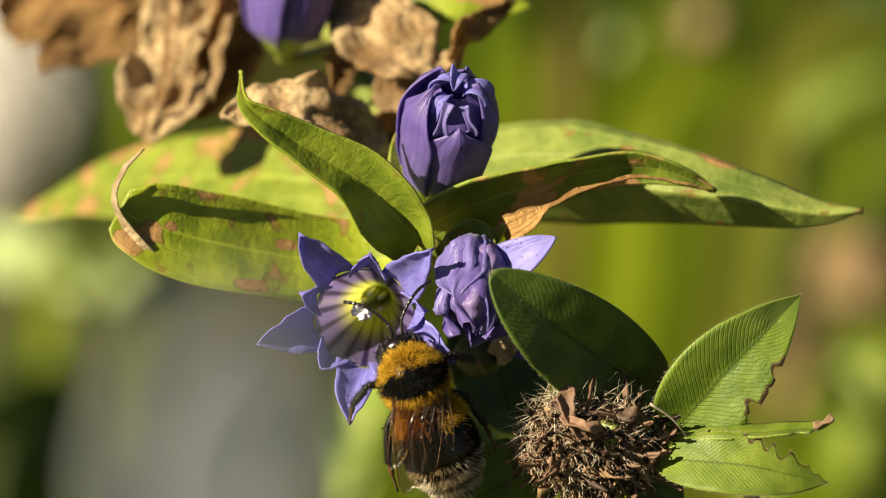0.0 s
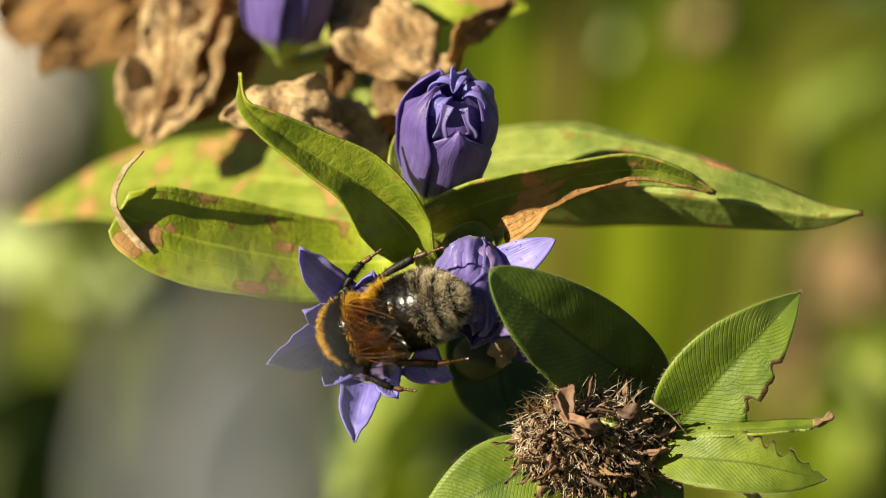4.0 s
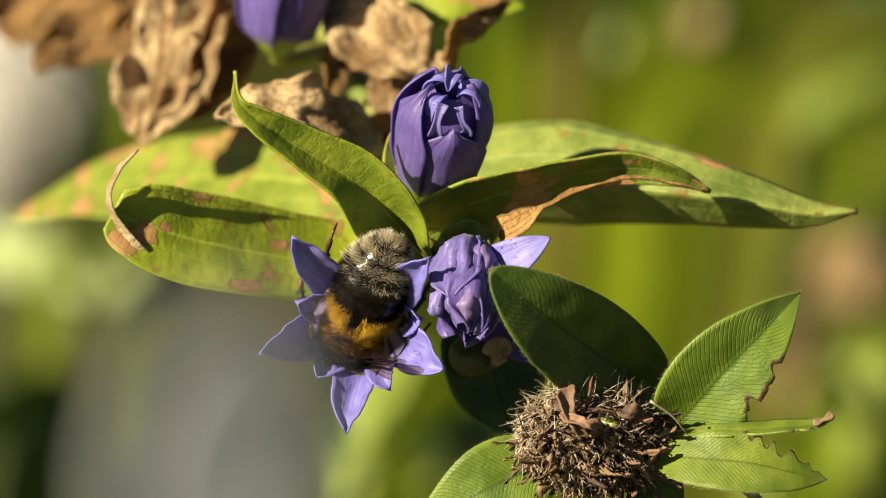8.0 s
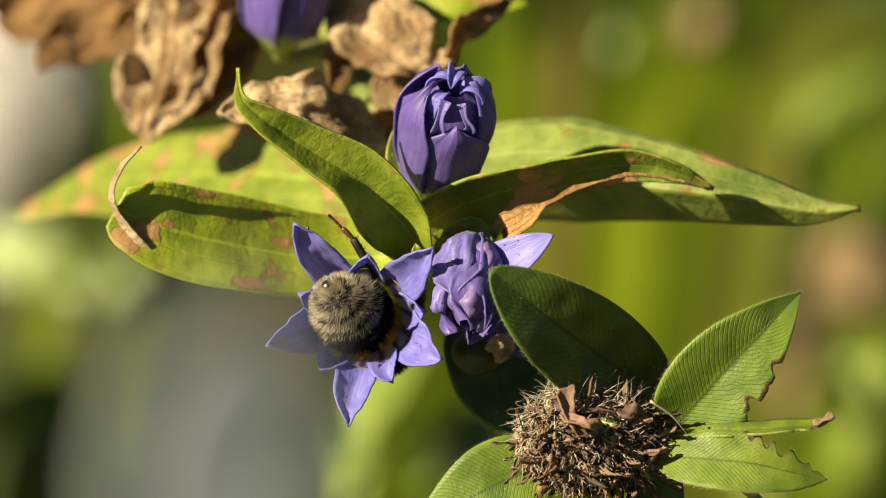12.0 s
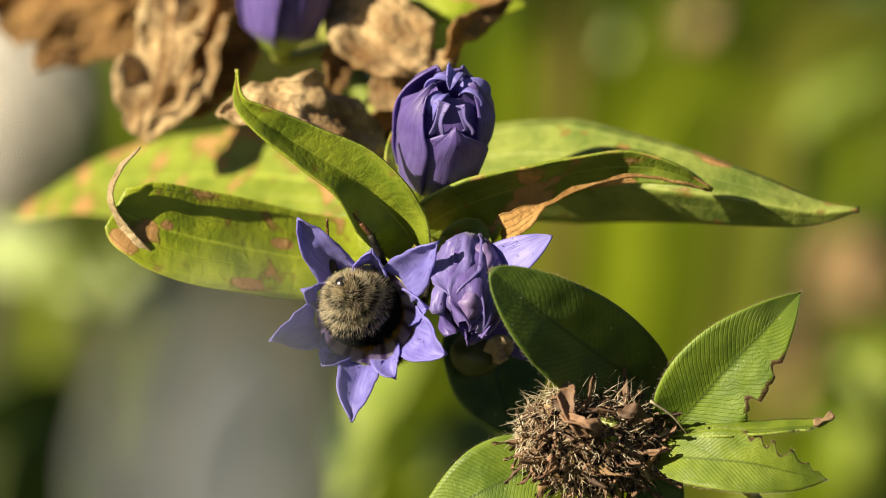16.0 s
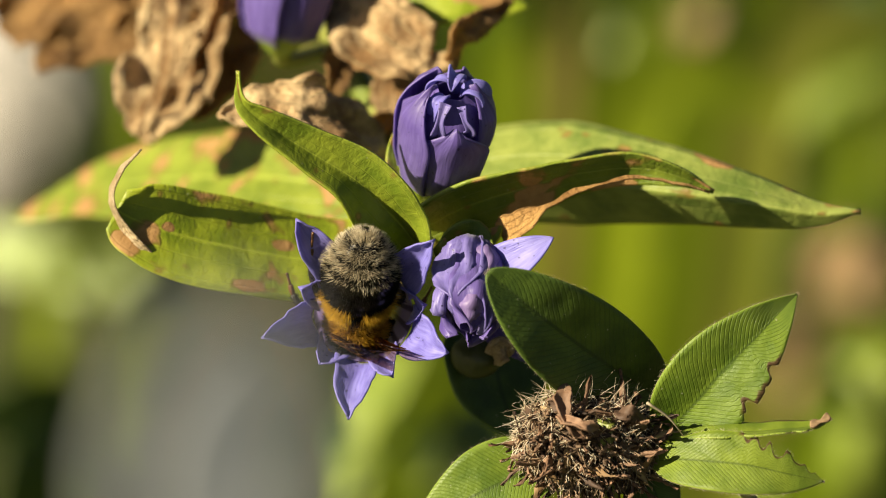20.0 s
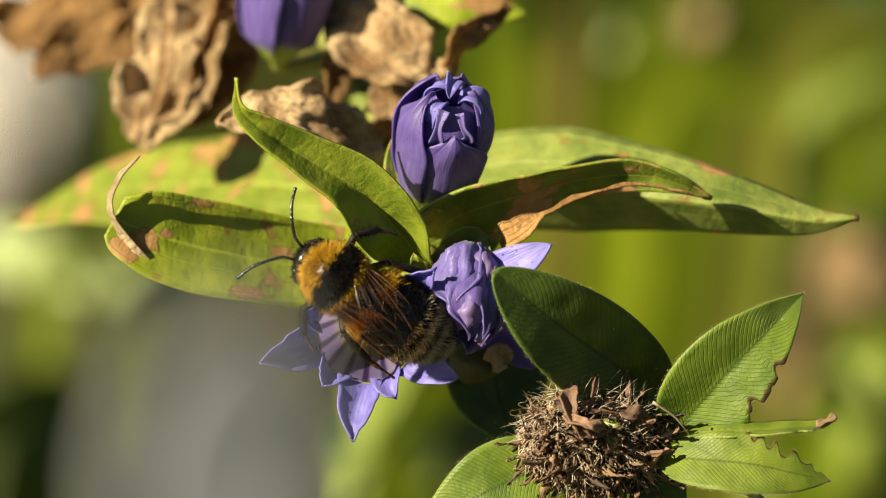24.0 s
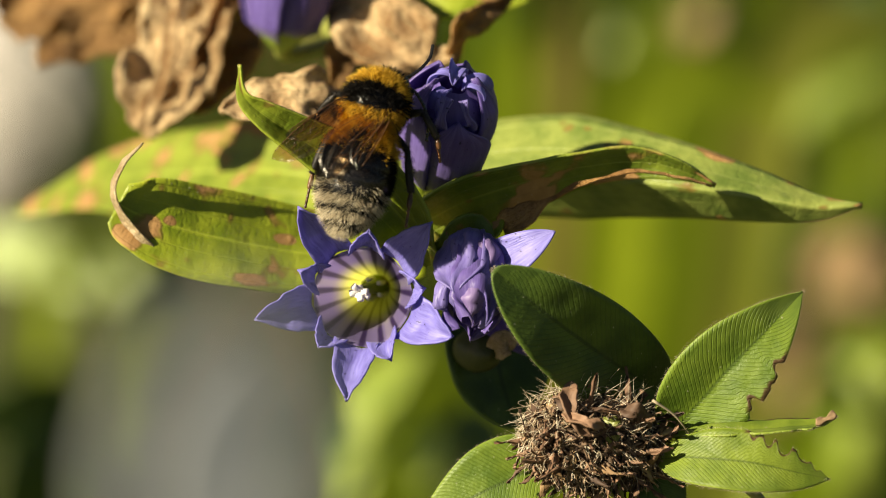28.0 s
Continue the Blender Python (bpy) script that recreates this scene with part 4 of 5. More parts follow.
def clover_leaf(path, faces, half, material, label, **shape):
    """A leaflet, with a fringe of pale down along its edge."""
    bm = blade(path, faces, half, **shape)
    bm.verts.ensure_lookup_table()
    rng = random.Random(len(bm.verts))
    middle, found = along(path, 0.5), []
    for edge in bm.edges:
        if edge.is_boundary:
            for k in range(3):
                p = edge.verts[0].co.lerp(edge.verts[1].co, rng.random())
                out = ((p - middle).normalized() + Vector([rng.uniform(-0.8, 0.8) for i in range(3)])).normalized()
                found.append(((REST[clover].inverted() @ p) / MM, out, (out + Vector((0, 0, 0.4))).normalized(), rng.uniform(0.2, 0.55)))
    made = part("leaflet", bm, material, clover, label, thick=0.00025)
    hair_part("edge_down", found, 0.010, AWN, made, "fine pale down on the leaf edge", 2, Matrix())
    return made


clover_leaf([at(22.76, -18.93, 3), at(25.73, -15.46, 5), at(28.83, -11.91, 6), at(32.25, -8.38, 6), at(36.00, -4.51, 5)], [way(0.15, 0.05, 0.98), way(0.1, 0.0, 0.99)], 4.7, CLOVER_BITTEN,
            "bright green leaflet with a nibbled edge", profile=ovate, fold=0.30, ny=80, nx=16, seed=71.0, right=notched(((0.66, 0.030, 0.20), (0.44, 0.034, 0.24), (0.39, 0.022, 0.10), (0.57, 0.016, 0.05))))
clover_leaf([at(22.91, -18.91, 4), at(27.66, -18.61, 7), at(33.87, -18.24, 8), at(37.28, -17.85, 8), at(39.21, -17.11, 8)], [way(-0.1, 0.93, 0.36)], 1.7, CLOVER_GNAWED,
            "leaflet seen edge-on with a dry tip", profile=ovate, fold=0.2, ny=60, seed=72.0, right=notched(((0.35, 0.03, 0.3), (0.6, 0.04, 0.3), (0.75, 0.04, 0.4))))
clover_leaf([at(21.71, -21.31, 6), at(26.45, -21.23, 9), at(30.95, -21.71, 10), at(34.92, -22.51, 10), at(38.37, -23.33, 9)], [way(-0.45, 0.45, 0.8)], 3.3, CLOVER_GNAWED,
            "pale green leaflet with a gnawed brown edge", profile=ovate, fold=0.1, ny=90, nx=16, seed=73.0, left=notched(((0.56, 0.03, 0.35), (0.66, 0.05, 0.45), (0.80, 0.05, 0.3), (0.9, 0.03, 0.4), (0.47, 0.02, 0.2))))
# the half shade on this leaflet is part of its colour
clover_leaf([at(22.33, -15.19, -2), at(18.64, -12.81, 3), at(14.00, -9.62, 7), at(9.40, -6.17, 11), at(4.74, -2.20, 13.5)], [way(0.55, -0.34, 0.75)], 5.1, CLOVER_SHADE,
            "downy green leaflet, its half shade put into the colour", profile=oval, fold=0.28, bow=-0.05, ny=60, nx=16, seed=74.0)
clover_leaf([at(11.54, -21.47, 0), at(6.65, -23.45, 1), at(2.06, -25.74, 1), at(-2.81, -28.36, 0)], [way(-0.1, 0.2, 0.97)], 4.4, CLOVER_LEAF, "green leaflet under the flower head", profile=ovate, fold=0.12, seed=75.0)
clover_leaf([at(19.91, -20.95, -2), at(21.30, -23.48, 0), at(22.45, -26.35, 0), at(23.34, -29.26, -1)], [way(0.1, 0.3, 0.95)], 2.6, CLOVER_DARKENED, "small leaflet in shade-darkened green", profile=ovate, fold=0.15, seed=76.0, left=notched(((0.4, 0.05, 0.3),)))
for path in ([at(22.36, -15.27, -3), at(22.88, -16.61, -1), at(23.02, -17.69, 2), at(22.96, -18.84, 2)], [at(22.96, -18.84, 2), at(21.01, -19.17, 0), at(18.74, -20.63, -1), at(16.99, -24.05, 0)], [at(28.69, -23.54, 2), at(30.08, -24.08, 3), at(32.08, -25.97, 3), at(32.98, -29.72, 2)]):
    part("leaf_stalk", tube(bmesh.new(), path, lambda t: MM * 0.55, 8, 12), STEM, clover)
part("dry_tip", blade([at(36.95, -17.65, 9), at(38.26, -17.54, 9), at(39.28, -16.74, 9)], [way(0, 0.4, 0.9)], 0.45, profile=lambda t: 0.7 + 0.3 * math.sin(t * 9.0), crumple=0.6, nx=6, ny=16, seed=3.3), CRUST, clover, "dry brown leaf tip", thick=0.0003)
part("pale_strand", tube(bmesh.new(), [at(20.75, -15.36, 10), at(22.76, -16.69, 9), at(23.93, -18.02, 8), at(24.73, -19.09, 6)], lambda t: MM * 0.12 * (1.2 - t), 6, 12), AWN, clover, "pale dry strand")




# ---- the bumblebee: y points ahead, z up from its back; millimetres from the middle of the thorax ----
bee = thing("bumblebee", at(0, 0, 10), "furry bumblebee with golden thorax bands and an off-white tail", "insect")


def egg(centre, radii, **more):
    bm = bmesh.new()
    ball(bm, Vector(centre) * MM, [r * MM for r in radii], **more)
    return bm


def fur(parent, centre, radii, count, length, bands, sweep, seed, width=0.05, m=None, skip=None, taper=lambda y: 1.0):
    """Hair over an egg-shaped body: bands(d, jitter) names the coat at a direction d; sweep: the way it lies."""
    rng = random.Random(seed)
    coats = {}
    for k in range(count):
        z = 1.0 - 2.0 * (k + 0.5) / count
        a = k * 2.39996323
        d = Vector((math.sqrt(1 - z * z) * math.cos(a), z, math.sqrt(1 - z * z) * math.sin(a)))
        if skip and skip(d):
            continue
        coat = bands(d, rng.gauss(0.0, 0.06))
        if not coat:
            continue
        normal = Vector((d.x / radii[0], d.y / radii[1], d.z / radii[2])).normalized()
        tuft = noise.noise_vector(d * 5.0 + Vector((seed, 0, 0))) * 0.45
        first = (normal + sweep * 0.35 + tuft + Vector([rng.gauss(0, 0.16) for i in range(3)])).normalized()
        last = (first + sweep * 0.75).normalized()
        root = Vector(centre) + Vector((d.x * radii[0] * taper(d.y), d.y * radii[1], d.z * radii[2] * taper(d.y))) * 0.97
        coats.setdefault(coat, []).append((root, first, last, length * rng.uniform(0.65, 1.25) * coat[2]))
    for (name, material, scale), roots in coats.items():
        hair_part(name, roots, width, material, parent, segments=3, m=m)


C_COLLAR, C_BLACK, C_SCUT = ("golden_collar", AMBER, 1.0), ("black_fur", JET, 1.0), ("golden_scutellum", AMBER, 1.0)
C_FACE, C_WAIST, C_TAIL, C_DUSK = ("dark_face_fur", JET, 0.8), ("golden_waist_band", GOLD, 1.15), ("white_tail_fur", CREAM, 0.85), ("dark_tail_hairs", JET, 0.85)
C_SHORT = ("black_fur", JET, 0.55)


def thorax_bands(d, j):
    if d.z < -0.12 + j:
        return C_BLACK
    if (d.x / 1.10) ** 2 + ((d.y - 0.10) / 0.42) ** 2 < 1.0 + 2.5 * j:
        return C_BLACK
    return ("golden_collar", GOLD, 1.0) if d.y > 0.0 else C_SCUT


def abdomen_bands(d, j):
    if d.y > 0.50 + j * 1.2 and abs(d.x) > 0.20 + j and d.z > -0.25:
        return C_WAIST
    if d.y > -0.24 + j * 1.5:
        return C_SHORT if j > -0.06 else None
    return C_DUSK if j > 0.045 + 0.07 * math.sin(d.y * 24.0) else C_TAIL


thorax = part("thorax", egg((0, 0, 0), (3.1, 3.2, 2.9)), CHITIN, bee, "furry thorax, golden with a black band", m=Matrix())
fur(thorax, (0, 0, 0), (3.05, 3.15, 2.85), 9000, 1.05, thorax_bands, Vector((0, -0.6, 0.1)), 1, 0.05, Matrix())
head = part("head", egg((0, 0, 0), (1.95, 1.25, 1.75)), CHITIN, bee, "black head", m=pose(0, 2.9 * MM, -2.2 * MM, -46, 0, 0))
fur(head, (0, 0, 0), (1.9, 1.2, 1.7), 900, 0.8, lambda d, j: C_FACE if abs(d.x) < 0.8 else None, Vector((0, 0.3, 0.2)), 2, 0.045, Matrix())
ANTENNAE = []
for side in (-1, 1):
    part("eye", egg((1.65 * side, 0.1, 0.15), (0.55, 0.75, 1.15)), EYE_GLOSS, head, "glossy black eye", m=Matrix())
    elbow = Vector((1.15 * side, 5.6, -1.0))
    socket = Vector((0.5 * side, 3.4, -2.0))
    bm = tube(bmesh.new(), [Vector(), (Vector((0.8 * side, 4.6, -1.3)) - socket) * MM, (elbow - socket) * MM], lambda t: MM * 0.15, 8, 8)
    antenna = part("antenna", bm, CHITIN, bee, "black jointed antenna", m=Matrix.Translation(socket * MM))
    ANTENNAE.append((antenna, side, socket))
    bm = tube(bmesh.new(), [(q - socket) * MM for q in (elbow, Vector((2.3 * side, 6.7, -0.8)), Vector((3.8 * side, 7.7, -1.0)), Vector((5.4 * side, 8.2, -1.6)))],
              lambda t: MM * (0.17 + 0.03 * math.sin(t * 66.0)), 8, 44)
    part("flagellum", bm, CHITIN, antenna, m=Matrix())
part("jaws", egg((0, 0.7, -1.6), (0.7, 0.5, 0.8)), CHITIN, head, m=Matrix())
part("tongue", tube(bmesh.new(), [Vector((0, 0.9, -1.8)) * MM, Vector((0, 1.6, -3.0)) * MM, Vector((0, 1.3, -4.4)) * MM], lambda t: MM * (0.25 - 0.12 * t), 8, 8), TAWNY, head, "brown tongue", m=Matrix())

ABDOMEN_REST = pose(0, -2.6 * MM, 0.0, 4, 0, 0)
AB_C, AB_R = (0, -5.2, -0.3), (3.65, 5.8, 3.2)


def tail_taper(y):
    """The abdomen narrows towards its tip."""
    return 1.03 - 0.30 * max(0.0, -y) ** 1.3


bm = egg(AB_C, AB_R, nu=36, nv=60)
for vert in bm.verts:
    # the plates of the abdomen overlap like roof tiles
    step = (vert.co.y / MM + 20.0) / 1.75 % 1.0
    narrow = tail_taper((vert.co.y / MM - AB_C[1]) / AB_R[1])
    vert.co.x *= (1.03 - 0.045 * step) * narrow
    vert.co.z *= (1.03 - 0.045 * step) * narrow
abdomen = part("abdomen", bm, CHITIN, bee, "furry abdomen, golden at the waist, black, then off-white at the tail", m=ABDOMEN_REST)
fur(abdomen, AB_C, AB_R, 17000, 1.15, abdomen_bands, Vector((0, -0.55, 0.25)), 3, 0.036, Matrix(), lambda d: (d - Vector((0.0, -0.96, -0.28))).length < 0.2, tail_taper)
part("tail_plate", egg((0, -10.5, -1.0), (0.8, 0.75, 0.75)), CHITIN, abdomen, "bare shiny black tail tip", m=Matrix())


def wing_sheet(length, width, lead):
    """A wing in its own plane: its root at the origin, its length along -y, its front edge towards +x."""
    bm = bmesh.new()

    def point(u, v):
        fore = lead * math.sin(math.pi * min(1.0, v * 0.97)) ** 0.7 + 0.10 * width
        aft = width * (0.10 + 0.90 * math.sin(math.pi * min(1.0, (v * 0.98) ** 1.35)) ** 0.75)
        fade = 1.0 if v < 0.9 else math.sqrt(max(0.0, 1.0 - ((v - 0.9) / 0.1) ** 2)) * 0.9 + 0.1
        x = fore * fade * (1 - u) - aft * fade * u
        return Vector((x, -length * v, 0.35 * math.sin(v * 2.6) + 0.12 * math.sin(u * 21.0 + v * 3.0) * math.sin(3.14 * min(1.0, v * 1.05)))) * MM

    return sheet(bm, point, 30, 28), point


def wing(name, root, turn, length, width, lead, side, parent):
    bm, point = wing_sheet(length, width, lead)
    m = Matrix.Translation(Vector(root) * MM) @ turn
    if side > 0:
        mirror = Matrix.Diagonal((1, 1, 1, 1))
    else:
        mirror = Matrix.Diagonal((-1, 1, 1, 1))
    bm.transform(mirror)
    made = part(name, bm, WING, parent, "smoky transparent wing with brown veins", m=m)
    for u0, u1, v0, v1, r in ((0.02, 0.02, 0.0, 0.93, 0.10), (0.16, 0.12, 0.0, 0.80, 0.06), (0.30, 0.42, 0.0, 0.92, 0.05), (0.55, 0.66, 0.02, 0.86, 0.045), (0.80, 0.90, 0.03, 0.72, 0.045), (0.12, 0.60, 0.45, 0.62, 0.04), (0.15, 0.50, 0.66, 0.80, 0.04)):
        path = [mirror @ (point(u0 + (u1 - u0) * k / 6, v0 + (v1 - v0) * k / 6) + Vector((0, 0, 0.03 * MM))) for k in range(7)]
        part("vein", tube(bmesh.new(), path, lambda t, r=r: MM * r * 0.75 * (1.0 - 0.5 * t), 5, 14), VEIN, made, m=Matrix())
    return made


WINGS = []
for side in (-1, 1):
    base = Vector((2.2 * side, -0.2, 1.9))
    hind = wing("hindwing", base + Vector((0.1 * side, -0.9, -0.35)), pose(0, 0, 0, -10, 8 * side, 10 * side), 7.0, 1.9, 0.4, side, bee)
    fore = wing("forewing", base, pose(0, 0, 0, -7, 14 * side, -5 * side), 10.2, 2.9, 0.5, side, bee)
    WINGS += [(fore, side, base, -7, 14, -9), (hind, side, base + Vector((0.1 * side, -0.9, -0.35)), -10, 8, 3)]


def limb(bm, points, radii):
    return tube(bm, [Vector(p) * MM for p in points], lambda t: MM * (radii[0] + (radii[1] - radii[0]) * t) * (0.82 + 0.3 * math.sin(3.14 * t)), 9, 10)


LEGS = {}
for name, hip, knee, ankle, toe, thick in (("foreleg", (1.3, 1.7, -1.9), (1.0, 0.2, 0.2), (0.9, 1.4, -1.3), (0.5, 1.9, -2.6), 0.42),
                                           ("middle_leg", (1.9, 0.0, -2.2), (2.7, 0.8, 1.0), (4.6, -1.0, -0.6), (5.4, -3.0, -1.8), 0.48),
                                           ("hind_leg", (1.7, -1.9, -2.0), (2.6, -1.8, 0.9), (3.7, -5.6, -0.6), (3.9, -9.0, -1.6), 0.46)):
    for side in (-1, 1):
        hip_at = Vector((hip[0] * side, hip[1], hip[2]))
        knee_at, ankle_at, toe_at = (Vector((q[0] * side, q[1], q[2])) for q in (knee, ankle, toe))
        leg = part(name, limb(bmesh.new(), [(0, 0, 0), knee_at * 0.5, knee_at], (thick * 0.9, thick * 0.75)), LEG_BLACK, bee, "black hairy leg with a tawny foot", m=Matrix.Translation(hip_at * MM))
        part("tibia", limb(bmesh.new(), [knee_at, (knee_at + ankle_at) * 0.5 + Vector((0, 0, 0.2)), ankle_at], (thick * 0.6, thick * (1.0 if name == "hind_leg" else 0.75))), LEG_BLACK, leg, m=Matrix())
        bm = bmesh.new()
        for k in range(5):
            f0, f1 = (0.0, 0.42, 0.58, 0.72, 0.85)[k], (0.44, 0.60, 0.74, 0.87, 1.0)[k]
            r = thick * (0.62 if k == 0 else 0.32)
            limb(bm, [ankle_at.lerp(toe_at, f0), ankle_at.lerp(toe_at, (f0 + f1) / 2), ankle_at.lerp(toe_at, f1)], (r * 0.8, r))
        part("foot", bm, TAWNY if name != "foreleg" else CHITIN, leg, "tawny jointed foot", m=Matrix())
        rng = random.Random(17)
        found = []
        for k in range(620):
            f = rng.random()
            p = knee_at * f if k % 3 == 0 else knee_at.lerp(ankle_at, f)
            d = Vector([rng.gauss(0, 1) for i in range(3)]).normalized()
            found.append((p + d * thick * 0.5, d, (d * 0.4 + (ankle_at - knee_at).normalized()).normalized(), rng.uniform(0.35, 0.75)))
        hair_part("leg_hairs", found, 0.026, JET, leg, segments=2, m=Matrix())
        LEGS[name, side] = (leg, hip_at)

# ---- the meadow behind, out of focus ----
def lawn(name, blades, material, label):
    """Grass, too many blades to count: each a folded strip, rooted in the ground and bent over; rows of the points it follows and its width."""
    verts, faces = [], []
    for path, width in blades:
        start = len(verts)
        for k in range(8):
            f = k / 7
            p = along(path, f)
            d = along(path, min(1.0, f + 0.05)) - along(path, max(0.0, f - 0.05))
            side = d.cross(Vector((0.2, -1.0, 0.35))).normalized() * (width * 0.5 * ((1.0 - f ** 2.2) * (0.55 + 0.7 * f) + 0.02))
            keel = Vector((0.0, 0.3, -0.2)) * (width * 0.25)
            verts += [p - side, p + keel, p + side]
        for k in range(7):
            b = start + 3 * k
            faces += [(b, b + 1, b + 4, b + 3), (b + 1, b + 2, b + 5, b + 4)]
    mesh = bpy.data.meshes.new(name)
    mesh.from_pydata(verts, [], faces)
    mesh.polygons.foreach_set("use_smooth", [True] * len(faces))
    mesh.uv_layers.new(name="UVMap")
    mesh.materials.append(material)
    return tagged(new(name, mesh), label, "grass", kind="stuff")


bm = bmesh.new()


def soil_height(x, y):
    return 0.012 * noise.noise(Vector((x * 3.0, y * 3.0, 0.0))) if max(abs(x), abs(y - 1.0)) < 2.4 else 0.0


near = [-2.5 + 5.0 * k / 60 for k in range(61)]
spots = [-400.0, -60.0, -12.0] + near + [12.0, 60.0, 400.0]
sheet(bm, lambda u, v: Vector((spots[round(u * 66)], spots[round(v * 66)] + 1.0, soil_height(spots[round(u * 66)], spots[round(v * 66)] + 1.0))), 66, 66)
mesh = bpy.data.meshes.new("ground")
bm.to_mesh(mesh)
bm.free()
mesh.materials.append(SOIL)
tagged(new("ground", mesh), "mossy meadow soil", "ground", kind="structure")


def in_view(p, margin=0.012):
    """Whether a place would stand between the flowers and the viewer, or close behind them."""
    q = p - CENTRE
    depth = q.dot(TOWARDS)
    if depth < -0.22:
        return False
    reach = 0.05 * (1.0 - depth / REACH) + margin
    return abs(q.x) < reach + 0.02 and abs(q.dot(UP)) < reach


def clear(path):
    return not any(in_view(along(path, f), 0.03) for f in (0.2, 0.4, 0.6, 0.75, 0.9, 1.0))


rng = random.Random(21)
low = []
for k in range(20000):
    near_view = k < 5200
    x = rng.gauss(0.05, 0.15) if near_view else rng.uniform(-1.7, 1.7)
    y = rng.uniform(0.62, 1.55) if near_view else rng.uniform(-1.2, 2.9)
    # the stones lie open
    if -0.18 < x < -0.085 and 0.80 < y < 1.16:
        continue
    h = rng.uniform(0.03, 0.09)
    root = Vector((x, y, soil_height(x, y) - 0.003))
    tip = root + Vector((rng.gauss(0.02, 0.03), rng.gauss(-0.01, 0.03), h))
    low.append(([root, root.lerp(tip, 0.5) + Vector((0, 0, h * 0.12)), tip], rng.uniform(0.002, 0.0045)))
lawn("low_grass", low, GRASS_LOW, "short dense meadow grass, coloured dark for shady gaps")

tall, leaning = [], []
# single blades that lean over to the side, each up from the ground through two places
for lower, upper, width in ((at(20.32, -6.80, -400), at(33.24, 32.81, -400), 13), (at(22.58, -3.19, -340), at(52.03, 20.53, -340), 15), (at(39.27, -17.14, -400), at(47.02, -1.64, -400), 14), (at(34.67, -22.67, -420), at(39.05, -5.17, -420), 13), (at(34.10, -10.25, -400), at(47.80, 43.86, -420), 10), (at(35.22, 0.93, -380), at(65.71, 28.03, -380), 9), (at(42.95, 1.75, -360), at(71.25, 35.04, -360), 17),
                            (at(32.57, -31.94, -440), at(43.24, 1.87, -440), 11), (at(19.53, -10.76, -460), at(25.15, 34.72, -470), 8), (at(55.68, -40.18, -420), at(67.94, -10.42, -420), 10), (at(10.24, -17.56, -430), at(18.33, 12.55, -440), 9),
                            (at(42.01, -40.51, -430), at(37.02, -10.59, -440), 10), (at(6.87, 12.75, -460), at(10.65, 44.18, -480), 7), (at(63.93, 1.93, -480), at(75.54, 31.57, -490), 9), (at(19.95, -40.51, -430), at(15.53, 0.09, -430), 8),
                            (at(49.87, 12.65, -450), at(55.25, 46.73, -450), 8), (at(-63.38, -19.17, -420), at(-50.71, -6.86, -410), 8), (at(61.66, -46.41, -400), at(61.66, -17.14, -400), 16), (at(52.16, -43.95, -380), at(66.55, -25.32, -380), 15),
                            (at(15.28, -46.80, -410), at(8.40, -10.42, -420), 9), (at(-49.58, 12.85, -470), at(-58.23, 35.00, -480), 6), (at(-13.89, -45.64, -380), at(-12.19, -27.01, -380), 10), (at(-2.01, -46.93, -370), at(-7.05, -30.14, -370), 9), (at(9.99, 9.56, -400), at(15.16, 39.70, -400), 9), (at(16.60, 9.40, -380), at(21.68, 35.65, -380), 8), (at(4.90, 26.35, -420), at(10.16, 42.11, -420), 8),
                            (at(25.49, -17.14, -400), at(61.66, 25.92, -400), 9), (at(33.24, -6.80, -400), at(70.27, 22.47, -400), 9), (at(28.93, 9.56, -400), at(31.52, 43.14, -400), 8), (at(65.10, -39.52, -400), at(60.79, -13.69, -400), 12), (at(-9.82, -39.52, -400), at(-12.40, -28.33, -400), 11), (at(-5.51, -29.19, -400), at(-10.68, -17.14, -400), 10), (at(1.38, -39.52, -400), at(-1.21, -28.33, -400), 7), (at(-62.34, -17.14, -400), at(-51.15, -10.25, -400), 6)):
    root = lower + (lower - upper) * 0.35
    root.z = -0.004
    leaning.append(([root, lower, upper], width * MM))
for k in range(60):
    x, y = rng.uniform(-0.02, 0.17), rng.uniform(0.55, 1.15)
    h = rng.uniform(0.08, 0.22)
    root = Vector((x, y, -0.004))
    tip = root + Vector((h * rng.gauss(0.5, 0.2), rng.gauss(0.0, 0.04), h))
    tall.append(([root, root.lerp(tip, 0.5) + Vector((-0.04 * h, 0.0, 0.06 * h)), tip], rng.uniform(0.003, 0.008)))
for k in range(420):
    x, y = rng.uniform(-1.2, 1.2), rng.uniform(-0.8, 2.4)
    h = rng.uniform(0.12, 0.35)
    root = Vector((x, y, -0.004))
    tip = root + Vector((rng.gauss(0.05, 0.08), rng.gauss(0, 0.08), h))
    path = [root, root.lerp(tip, 0.5) + Vector((0, 0, 0.05 * h)), tip]
    if clear(path) and (abs(x) > 0.2 or y > 1.5 or y < -0.3):
        tall.append((path, rng.uniform(0.004, 0.008)))
tall = [one for one in tall if clear(one[0])]
leaning = [one for one in leaning if clear(one[0])]
lawn("leaning_grass", leaning, GRASS_BRIGHT, "broad yellow-green grass blades leaning over, coloured as if sunlit")
lawn("tall_grass", tall, GRASS, "tall yellow-green meadow grass leaning over")


